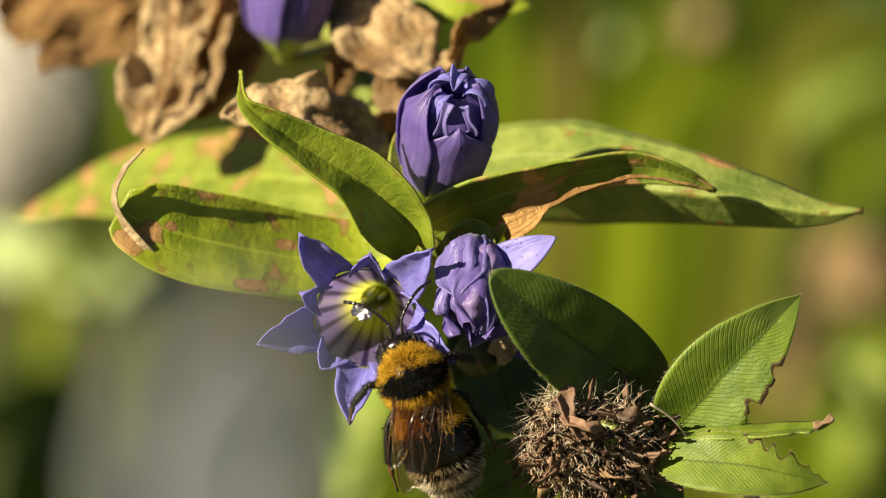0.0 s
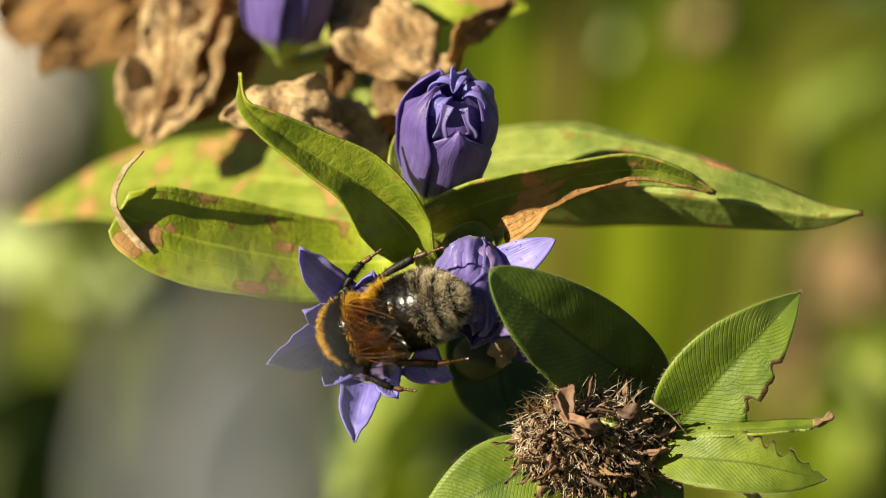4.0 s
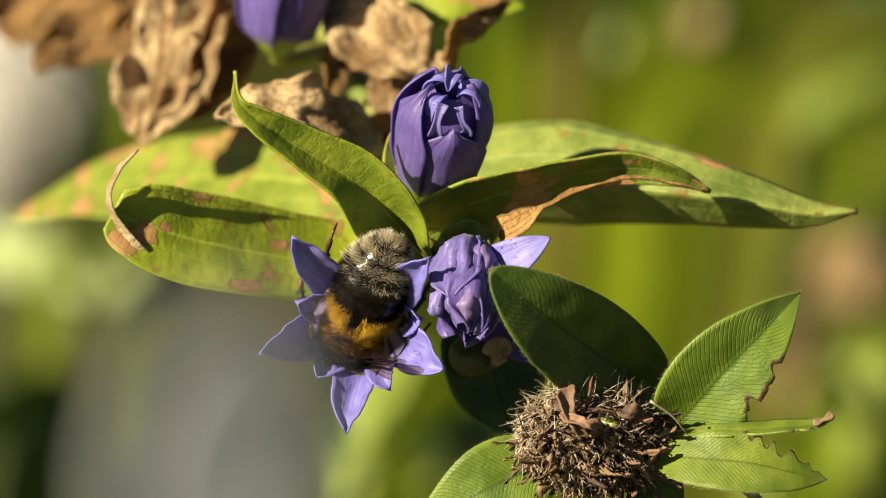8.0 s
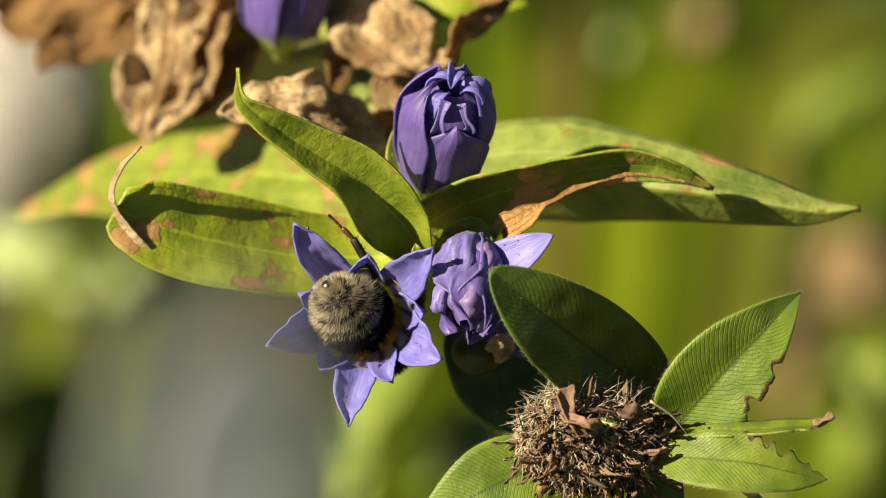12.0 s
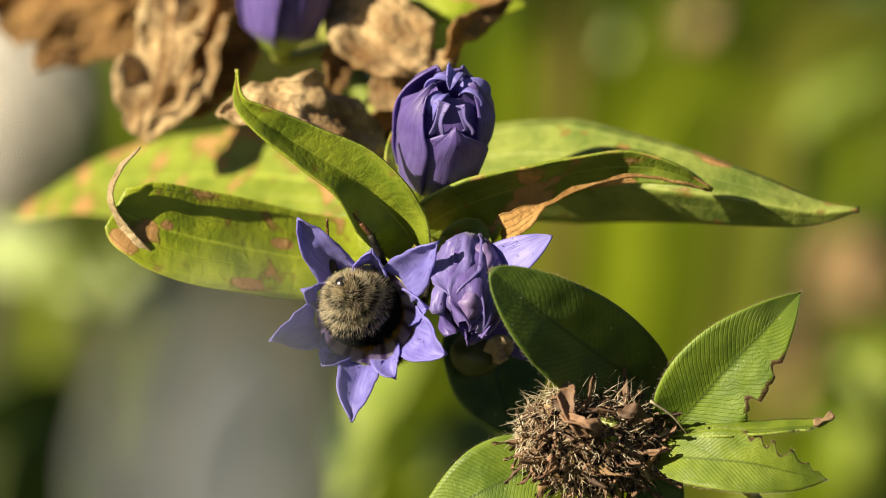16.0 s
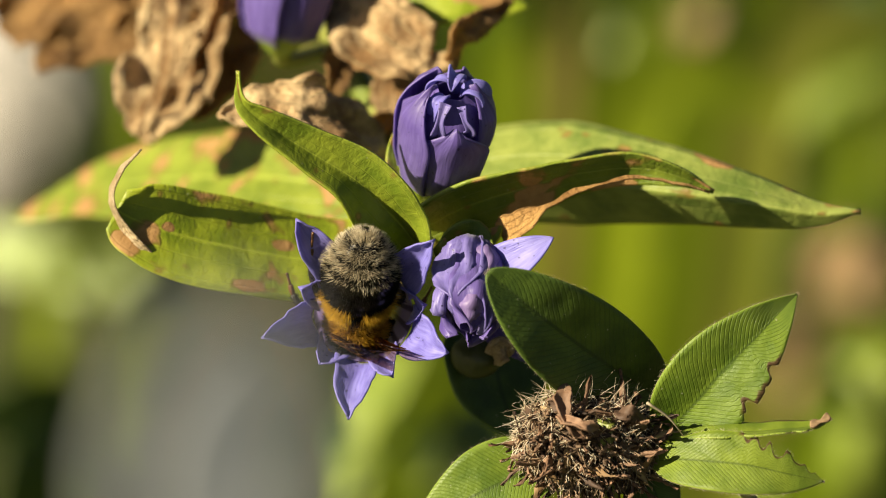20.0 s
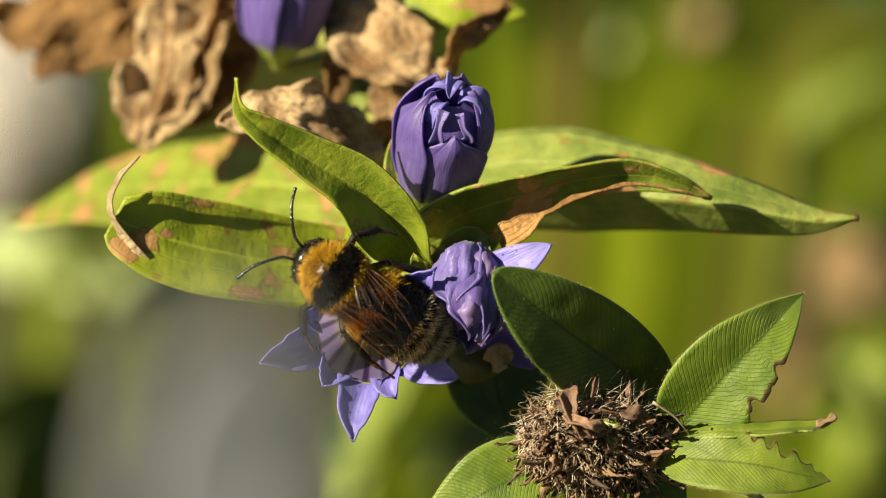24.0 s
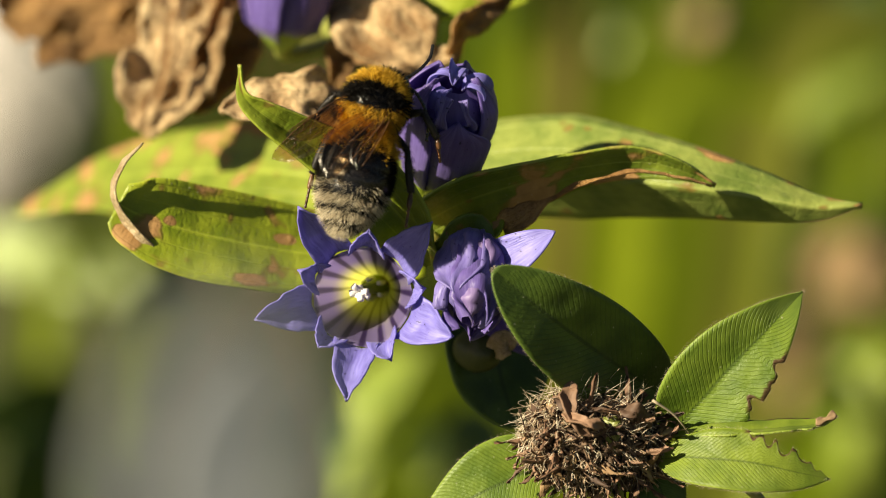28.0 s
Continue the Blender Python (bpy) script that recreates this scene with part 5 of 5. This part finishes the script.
def rock(where, size, material, label, seed):
    bm = bmesh.new()
    ball(bm, (0, 0, 0), size, None, 40, 26, 0.35, seed)
    for vert in bm.verts:
        vert.co += noise.noise_vector(vert.co * 60.0 + Vector((seed, 0, 0))) * 0.006 + noise.noise_vector(vert.co * 200.0) * 0.0015
    mesh = bpy.data.meshes.new("rock")
    for face in bm.faces:
        face.smooth = True
    bm.to_mesh(mesh)
    bm.free()
    mesh.materials.append(material)
    ob = new("rock", mesh)
    ob.location = where
    return tagged(ob, label, "rock", "stones in the meadow")


rock(Vector((-0.116, 1.10, 0.014)), (0.038, 0.045, 0.036), ROCK_PALE, "pale limestone lying in the grass", 8.0)


def herb(root, leaves, material, label):
    made = thing("meadow_herb", root, label, "plant", "herbs in the meadow")
    top = sum((l[0] for l in leaves), Vector()) / len(leaves)
    bm = tube(bmesh.new(), [root + Vector((0, 0, -0.004)), root.lerp(top, 0.5) + Vector((0.004, 0.01, 0)), top], lambda t: 0.0014 - 0.0005 * t, 8, 14)
    part("stem", bm, STEM, made)
    for k, (base, tip, half, face) in enumerate(leaves):
        bend = (base + tip) * 0.5 + face * ((tip - base).length * 0.12)
        part("leaf", blade([base, bend, tip], [face], half, profile=oval, fold=0.15, ny=18, nx=8, seed=80.0 + k), material, made, thick=0.0003)
    return made


herb(Vector((-0.12, 0.62, 0.0)), [(at(-72.73, 0.09, -430), at(-46.37, -6.43, -410), 4.6, way(-0.3, 0.3, 0.9)), (at(-76.88, 0.09, -440), at(-63.02, -1.24, -430), 3.0, way(-0.2, 0.3, 0.9))], HERB_PALE, "herb with pale silvery green leaves")
herb(Vector((0.0, 0.42, 0.0)), [(at(-10.80, -26.17, -245), at(-3.32, -12.73, -250), 6.0, way(-0.7, 0.4, 0.6)), (at(-13.80, -36.67, -245), at(-8.21, -25.17, -250), 5.0, way(-0.7, 0.4, 0.6)), (at(-2.92, -31.42, -245), at(2.34, -23.28, -250), 3.6, way(-0.7, 0.4, 0.6))], HERB, "herb with broad light green leaves")
herb(Vector((0.09, 0.6, 0.0)), [(at(57.02, -10.50, -430), at(51.30, -26.18, -420), 5.0, way(-0.3, 0.3, 0.9)), (at(58.37, -7.03, -440), at(66.73, 0.97, -430), 5.0, way(-0.3, 0.4, 0.85)), (at(39.69, 37.46, -440), at(43.24, 29.45, -440), 4.0, way(-0.3, 0.4, 0.85)), (at(17.60, -10.42, -420), at(23.29, 0.96, -420), 6.0, way(-0.3, 0.4, 0.85)), (at(67.06, -10.42, -420), at(65.31, 1.84, -420), 5.0, way(-0.3, 0.4, 0.85))], DRY, "dead herb with brown withered leaves")
# the next two herbs make shady gaps by their darkened leaf colour
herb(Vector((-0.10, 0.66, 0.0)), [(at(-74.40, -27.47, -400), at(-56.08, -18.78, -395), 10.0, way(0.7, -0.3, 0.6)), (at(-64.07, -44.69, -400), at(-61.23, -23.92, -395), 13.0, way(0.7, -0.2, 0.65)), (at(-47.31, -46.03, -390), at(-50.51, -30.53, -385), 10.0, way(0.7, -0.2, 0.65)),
                                   (at(-41.37, 1.91, -470), at(-50.29, -11.71, -465), 6.0, way(0.6, -0.1, 0.8))], CLOVER_DARKENED, "herb with leaves coloured dark, as turned from the sun")
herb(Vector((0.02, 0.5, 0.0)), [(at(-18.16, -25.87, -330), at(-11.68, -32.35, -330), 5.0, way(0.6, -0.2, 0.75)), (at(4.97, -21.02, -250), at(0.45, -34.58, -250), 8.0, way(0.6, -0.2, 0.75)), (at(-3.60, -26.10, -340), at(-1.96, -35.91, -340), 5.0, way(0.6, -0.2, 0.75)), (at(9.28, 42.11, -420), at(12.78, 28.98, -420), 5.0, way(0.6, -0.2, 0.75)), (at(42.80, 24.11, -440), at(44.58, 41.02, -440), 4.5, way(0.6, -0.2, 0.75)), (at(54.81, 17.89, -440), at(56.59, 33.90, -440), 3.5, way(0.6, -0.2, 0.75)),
                                (at(68.49, 35.39, -430), at(61.43, 40.69, -430), 6, way(0.6, -0.2, 0.75)), (at(68.49, -4.32, -430), at(67.17, 8.03, -430), 5, way(0.6, -0.2, 0.75)), (at(51.72, 9.80, -430), at(57.02, 16.86, -430), 4, way(0.6, -0.2, 0.75))], CLOVER_DARKENED, "tall herb with leaves coloured dark as if shaded")
herb(Vector((0.1, 0.55, 0.0)), [(at(58.83, -39.36, -395), at(63.70, -16.99, -390), 9.0, way(-0.6, 0.3, 0.75)), (at(66.82, -32.64, -400), at(66.11, -13.63, -395), 8.0, way(-0.6, 0.3, 0.75)), (at(46.62, -43.46, -390), at(56.63, -34.78, -385), 8.0, way(-0.6, 0.3, 0.75)), (at(27.01, 15.09, -430), at(33.05, 37.89, -425), 6.0, way(-0.6, 0.3, 0.75)), (at(43.57, 9.56, -400), at(67.40, 27.53, -395), 3.0, way(-0.6, 0.3, 0.75))], HERB, "herb with upright light green leaves")



# a dead grey leaf on a dry stalk, close to the viewer and far out of focus
grey = thing("dead_leaf_stalk", Vector((-0.018, -0.37, 0.0)), "dry stalk with a drooping grey dead leaf", "plant")
part("stem", tube(bmesh.new(), [Vector((-0.018, -0.37, -0.004)), Vector((-0.0165, -0.362, 0.3)), at(-11.85, -21.88, 370)], lambda t: 0.0012, 8, 20), STEM, grey)
part("leaf", blade([at(-11.85, -21.88, 370), at(-12.47, -12.00, 370), at(-10.61, -3.05, 370)], [way(0.50, 0.0, 0.87)], 5.6, profile=oval, fold=0.05, ripple=0.05, nx=12, ny=24, seed=91.0), GREY_LEAF, grey, "grey dead leaf", thick=0.0003)


# ---- what moves ----
def bee_pose(a, b, c, ahead, back):
    """The bee's pose: the middle of its thorax in millimetres, the way ahead and the way its back looks."""
    y = way(*ahead)
    z = way(*back)
    z = (z - y * z.dot(y)).normalized()
    return Matrix.Translation(at(a, b, c)) @ Matrix((y.cross(z), y, z)).transposed().to_4x4()


def motions():
    # the gentian nods under the bee's weight, the clover in the air: seconds, right, up in millimetres
    for ob, rows in ((gentian, ((0, 0.57, 0.06), (0.5, 0.46, -0.17), (1, 0.52, -0.17), (1.5, 0.86, 0.23), (2, 0.40, -0.17), (2.5, -0.17, -0.69), (3, 0.00, -0.34), (3.5, 0.52, -0.17), (5.5, 0.52, -0.17), (6, 0.29, -0.34), (6.5, -0.06, -0.00), (7, 0.17, -0.06), (7.5, 0.29, -0.06), (8, 0.00, -0.00), (8.5, -0.34, -0.29), (9, -0.06, -0.23), (9.5, 0.23, 0.46), (10, 0.34, 0.11), (10.5, -0.23, 0.06), (11, 0.00, -0.00), (11.5, 0.46, 0.34), (12, 0.29, 0.29), (12.5, -0.06, -0.00), (14.5, 0.00, 0.06), (15, 0.17, 0.17), (15.5, 0.29, 0.29), (16, 0.17, 0.17), (16.5, 0.11, 0.17), (17, 0.17, 0.17), (17.5, 0.17, 0.29), (18, 0.11, 0.17), (18.5, 0.11, 0.17), (19, 0.11, -0.00), (19.5, 0.29, 0.34), (20, 0.29, -0.00), (20.5, 0.11, -0.00), (21, 0.11, -0.06), (21.5, 0.11, 0.11), (23.5, -0.17, -0.29), (24, 0.11, -0.69), (24.5, -0.11, 0.17), (25, 0.00, 0.06), (25.5, 0.00, 0.17), (26, 0.00, 0.34), (26.5, 0.00, 0.23), (27, 0.00, 0.40), (27.5, -0.17, 0.46), (28, 0.46, 0.63))),
                     (clover, ((0, 0.06, -0.17), (0.5, -0.11, -0.23), (1, -0.52, -0.34), (1.5, -0.29, 0.11), (2, 0.34, -0.17), (2.5, -0.17, -0.34), (3, 0.29, -0.00), (3.5, 0.17, 0.11), (5.5, -0.11, -0.00), (6, -0.11, -0.17), (6.5, -0.17, -0.00), (7, 0.06, 0.11), (7.5, 0.00, 0.11), (8, 0.06, 0.11), (8.5, 0.29, 0.17), (9, -0.29, -0.00), (9.5, 0.17, 0.11), (10, 0.29, -0.00), (10.5, -0.29, -0.06), (11, 0.00, -0.00), (11.5, 0.17, 0.17), (12, 0.06, 0.11), (12.5, 0.00, -0.06), (14.5, 0.00, -0.00), (15, 0.06, 0.11), (15.5, 0.17, 0.11), (16, 0.06, 0.11), (16.5, 0.00, 0.11), (17, 0.17, 0.11), (17.5, 0.06, 0.11), (18, 0.00, -0.00), (18.5, 0.00, 0.11), (19, 0.00, -0.00), (19.5, 0.17, -0.00), (20, -0.29, -0.06), (20.5, 0.06, -0.06), (21, -0.11, 0.17), (21.5, 0.00, -0.00), (23.5, -0.17, -0.00), (24, 0.34, -0.00), (24.5, -0.29, 0.11), (25, 0.00, -0.17), (25.5, 0.29, -0.17), (26, -0.29, -0.00), (26.5, 0.17, -0.06), (27, -0.11, -0.06), (27.5, 0.06, -0.00), (28, 0.29, 0.17)))):
        rest = REST[ob].translation
        walk(ob, [(t, Matrix.Translation(rest + MM * (a * RIGHT + b * UP))) for t, a, b in rows])
    # the open flower bends on its stalk: how far its mouth goes, right and up
    axis = OPEN_MOUTH - OPEN_BASE
    rows = []
    for t, a, b in ((0, 0.06, -1.38), (0.5, 0.00, -1.49), (1, 0.46, -1.61), (1.5, 0.40, -1.38), (2, -0.11, -2.01), (2.5, -0.52, -3.10), (3, -0.06, -3.16), (3.5, 0.29, -3.10), (5.5, 0.46, -1.78), (6, 0.34, -1.78), (6.5, 0.57, -2.01), (7, 0.63, -2.24), (7.5, 0.34, -2.41), (8, 0.17, -2.12), (8.5, 0.00, -2.24), (9, 0.34, -1.78), (9.5, 0.86, -1.32), (10, 0.80, -1.44), (10.5, 0.57, -1.26), (11, 0.34, -1.49), (11.5, 0.52, -1.32), (12, 0.17, -1.66), (12.5, 0.23, -1.78), (14.5, 0.52, -1.26), (15, 0.46, -1.32), (15.5, 0.63, -1.26), (16, 0.57, -1.15), (16.5, 0.52, -1.21), (17, 0.92, -1.15), (17.5, 0.75, -0.98), (18, 0.40, -0.52), (18.5, 0.23, -1.21), (19, 0.34, -1.49), (19.5, 0.06, -0.80), (20, 0.23, -0.80), (20.5, 0.34, -0.98), (21, 0.23, -1.72), (21.5, 0.06, -1.26), (23.5, 0.52, -2.41), (24, 0.63, -2.30), (24.5, -0.11, -1.32), (25, 0.11, -1.44), (25.5, 0.17, -1.32), (26, -0.17, -0.80), (26.5, 0.17, -1.21), (27, 0.11, -0.75), (27.5, 0.29, -0.80), (28, 0.00, 0.17)):
        turn = axis.rotation_difference(axis + MM * (a * RIGHT + b * UP)).to_matrix().to_4x4()
        rows.append((t, Matrix.Translation(OPEN_POSE.translation) @ turn @ OPEN_POSE.to_3x3().to_4x4()))
    walk(open_flower, rows)
    # the bee: seconds, place, way ahead, way of its back, bend of the abdomen, trailing of the hind legs, spread and lift of the wings
    course = (
        (0, -2.9, -13.1, 9, -0.36, 0.9, 0.2, 0.1, -0.1, 1, 2, 0, 2, 0),
        (0.5, -4.9, -12.9, 9, -0.5, 0.84, 0.15, 0.1, -0.1, 1, 2, 0, 0, 4),
        (1, -6.6, -10.6, 9, -0.95, 0.2, 0.15, 0, -0.15, 1, 2, 0, 0, 8),
        (1.5, -6.8, -9.8, 9, -0.96, 0.2, 0.1, 0, -0.2, 1, 2, 0, 0, 8),
        (2, -7.2, -9.7, 9, -0.96, 0.2, 0.03, -0.05, -0.25, 1, 2, 0, 0, 8),
        (2.5, -8.4, -9.7, 9, -0.97, 0.12, -0.1, -0.1, -0.3, 0.95, 2, 0, 0, 8),
        (3, -8.5, -9.2, 8, -0.96, 0.04, -0.28, -0.3, -0.2, 0.9, 2, 0, 0, 8),
        (3.5, -8.8, -8.2, 7, -0.76, -0.19, -0.6, -0.6, -0.05, 0.8, 3, 0, 0, 6),
        (5.5, -9.2, -8.5, 6, -0.7, -0.38, -0.6, -0.6, -0.1, 0.8, 5, 0, 0, 8),
        (6, -10.3, -8.8, 6, -0.62, -0.35, -0.7, -0.6, -0.1, 0.8, 6, 0, 0, 12),
        (6.5, -9.8, -9.3, 3, -0.6, -0.44, -0.67, -0.5, -0.2, 0.8, 6, 0, 0, 24),
        (7, -9.1, -9.3, 1, -0.52, -0.53, -0.67, -0.4, -0.3, 0.85, 6, 0, 0, 30),
        (7.5, -9.6, -9.1, 0, -0.44, -0.65, -0.62, -0.3, -0.35, 0.85, 6, 0, 0, 30),
        (8, -9.8, -9.3, -1, -0.32, -0.68, -0.66, -0.2, -0.45, 0.85, 6, 0, 0, 30),
        (8.5, -9.6, -9.3, -1, -0.18, -0.58, -0.79, -0.1, -0.5, 0.85, 6, 0.3, 0, 30),
        (9, -9.2, -9.0, -1, 0, -0.55, -0.83, 0, -0.55, 0.85, 8, 0.6, 0, 30),
        (9.5, -8.7, -8.7, -2, 0.08, -0.58, -0.81, 0.05, -0.6, 0.8, 10, 1, 0, 26),
        (10, -6.6, -10.1, -4, 0.38, -0.5, -0.78, 0.2, -0.7, 0.6, 8, 1, 0, -10),
        (10.5, -7.0, -10.0, -5, 0.43, -0.42, -0.8, 0.3, -0.7, 0.65, 8, 1, 0, -20),
        (11, -6.8, -9.9, -5, 0.46, -0.4, -0.8, 0.3, -0.7, 0.6, 6, 1, 0, -20),
        (12, -6.2, -9.6, -5, 0.34, -0.28, -0.9, 0.3, -0.75, 0.55, 5, 1, 0, -20),
        (12.5, -6.0, -9.2, -6, 0.3, -0.24, -0.92, 0.3, -0.75, 0.5, 4, 1, 0, -20),
        (14.5, -5.9, -8.8, -6, 0.28, -0.22, -0.93, 0.3, -0.75, 0.5, 4, 1, 0, -20),
        (15, -5.9, -8.7, -6, 0.27, -0.22, -0.93, 0.3, -0.75, 0.5, 4, 1, 0, -20),
        (16, -6.1, -8.6, -6, 0.25, -0.22, -0.94, 0.25, -0.75, 0.5, 4, 1, 0, -20),
        (17, -6.2, -8.5, -6, 0.23, -0.22, -0.94, 0.2, -0.75, 0.55, 4, 1, 0, -20),
        (17.5, -6.9, -8.9, -5, 0.15, -0.28, -0.95, 0.1, -0.8, 0.5, 6, 0.9, 0, 0),
        (18, -8.1, -8.6, -5, 0.06, -0.34, -0.94, 0.1, -0.8, 0.55, 8, 0.8, 0, 4),
        (18.5, -8.8, -9.4, -4, 0, -0.46, -0.88, 0, -0.75, 0.6, 10, 0.7, 0, 10),
        (19, -9.4, -8.5, -2, -0.08, -0.46, -0.88, 0, -0.7, 0.7, 8, 0.5, 0, 22),
        (19.5, -8.8, -8.2, 0, -0.14, -0.6, -0.78, 0, -0.5, 0.85, 6, 0.2, 0, 28),
        (20, -9.0, -8.0, -1, -0.08, -0.57, -0.82, 0, -0.45, 0.9, 6, 0, 0, 28),
        (20.5, -9.6, -8.0, 1, -0.24, -0.57, -0.79, -0.1, -0.4, 0.9, 6, 0, 0, 26),
        (21, -10.0, -8.9, 7, -0.55, -0.8, -0.22, -0.2, -0.3, 0.9, 2, 0, 0, 13),
        (21.5, -11.4, -7.4, 8, -0.7, -0.66, -0.1, -0.1, -0.1, 1, 2, 0, 0, 3),
        (22.5, -12.1, -6.8, 9, -0.97, -0.2, 0, 0, 0, 1, 2, 0, 3, 0),
        (23.5, -12.4, -6.2, 10, -0.96, 0.2, 0.05, 0, -0.05, 1, 2, 0, 0, 4),
        (24, -10.7, -2.9, 10, -0.82, 0.53, 0.15, 0.1, -0.05, 1, 2, 0, 0, 6),
        (24.5, -9.2, 2.0, 10, -0.1, 0.98, 0.1, 0, -0.05, 1, 2, 0, 0, 6),
        (25, -11.3, 4.0, 10, 0.05, 0.97, 0.1, 0, -0.1, 1, 2, 0, 0, 0),
        (25.5, -11.5, 5.7, 8, 0.03, 0.95, -0.2, -0.1, 0, 1, 2, 0.2, 4, 0),
        (26, -9.3, 7.6, 7, 0.07, 0.91, -0.4, -0.15, 0, 1, 2, 0, 6, 0),
        (26.5, -9.4, 7.5, 7, 0.06, 0.92, -0.38, -0.1, 0, 1, 2, 0, 6, 0),
        (27, -8.1, 8.9, 7, 0.14, 0.83, -0.54, -0.2, 0.1, 1, 2, 0, 8, 0),
        (27.5, -9.8, 12.6, 8, 0.24, 0.88, -0.4, -0.2, 0.1, 1, 2, 0, 9, 0),
        (28, -6.8, 14.5, 9, 0.28, 0.92, -0.25, -0.3, 0.1, 1, 2, 0, 9, 0),
    )
    walk(bee, [(r[0], bee_pose(r[1], r[2], r[3], r[4:7], r[7:10])) for r in course])
    walk(abdomen, [(r[0], ABDOMEN_REST @ pose(0, 0, 0, r[10], 0, 0)) for r in course])
    # the lobes give way while the bee is in the bell: degrees by which each leans further out
    for angle, ob in LOBES:
        give = {122: 14.0, 44: 4.0, -21: -14.0, 191: -14.0, -97: 2.0}[angle]
        a = radians(angle)
        hinge = Vector((math.cos(a), math.sin(a), 0.0)) * (bell_wall(1.0) * MM) + Vector((0.0, 0.0, OPEN_LENGTH * MM))
        axis = Vector((-math.sin(a), math.cos(a), 0.0))
        walk(ob, [(r[0], Matrix.Translation(hinge) @ Matrix.Rotation(radians(give * min(1.0, r[11] + (0.6 if 2.9 < r[0] < 9 or 18.9 < r[0] < 22 else 0.0))), 4, axis) @ Matrix.Translation(-hinge)) for r in course])
    # both wings swing over to the bee's left where the lobes push them: seconds, degrees
    swings = ((0, 22), (0.5, 22), (1, 30), (1.5, 20), (2, 10), (2.5, 8), (3, 10), (3.5, 14), (6, 20), (6.5, 22), (9, 20), (9.5, 8), (10, 0), (18.5, 0), (19, 14), (19.5, 20), (20.5, 20), (21, 14), (21.5, 8), (23.5, 12), (24, 14), (24.5, 6), (25, 4), (25.5, 24), (26, 40), (27, 36), (27.5, 31), (28, 27))

    def swing(t):
        for (t0, s0), (t1, s1) in zip(swings, swings[1:]):
            if t0 <= t <= t1:
                return s0 + (s1 - s0) * (t - t0) / (t1 - t0)

    for ob, side, root, rx, ry, rz in WINGS:
        walk(ob, [(r[0], Matrix.Translation(root * MM) @ pose(0, 0, 0, rx - r[13], ry * side, (rz + r[12] * 1.4) * side - swing(r[0]))) for r in course])
    # the antennae feel about: seconds, turn of the left and of the right one, dip
    feel = ((0, -20, 0, -20), (1, 10, 30, -35), (2.5, 10, 30, -50), (6, 10, 20, -60), (20, 10, 20, -60), (21.5, 0, -5, -20), (23.5, 5, -5, 0), (24, 0, 0, 0), (25, 0, 6, 0), (25.5, -30, -30, -15), (26, -40, -38, -20), (26.5, -30, -14, -12), (27, -40, -30, -15), (27.5, -40, -20, -15), (28, -80, -85, -45))
    for ob, side, socket in ANTENNAE:
        walk(ob, [(t, Matrix.Translation(socket * MM) @ pose(0, 0, 0, dip, 0, left if side < 0 else right)) for t, left, right, dip in feel])
    for (name, side), (leg, hip) in LEGS.items():
        rows = []
        for r in course:
            step = 5.0 * math.sin(r[0] * 5.0 + (1.6 if side > 0 else 0.0) + (2.0 if name == "middle_leg" else 0.0))
            if name == "hind_leg":
                rows.append((r[0], Matrix.Translation((hip + Vector((-1.2, -4.4, -0.8)) * r[11]) * MM) @ pose(0, 0, 0, 34.0 * r[11], 0, (step * 0.6 + 36.0 * r[11]) * -side - 7.0 * r[11])))
            else:
                rows.append((r[0], Matrix.Translation(hip * MM) @ pose(0, 0, 0, step * 0.4, 0, step * side)))
        walk(leg, rows)


motions()
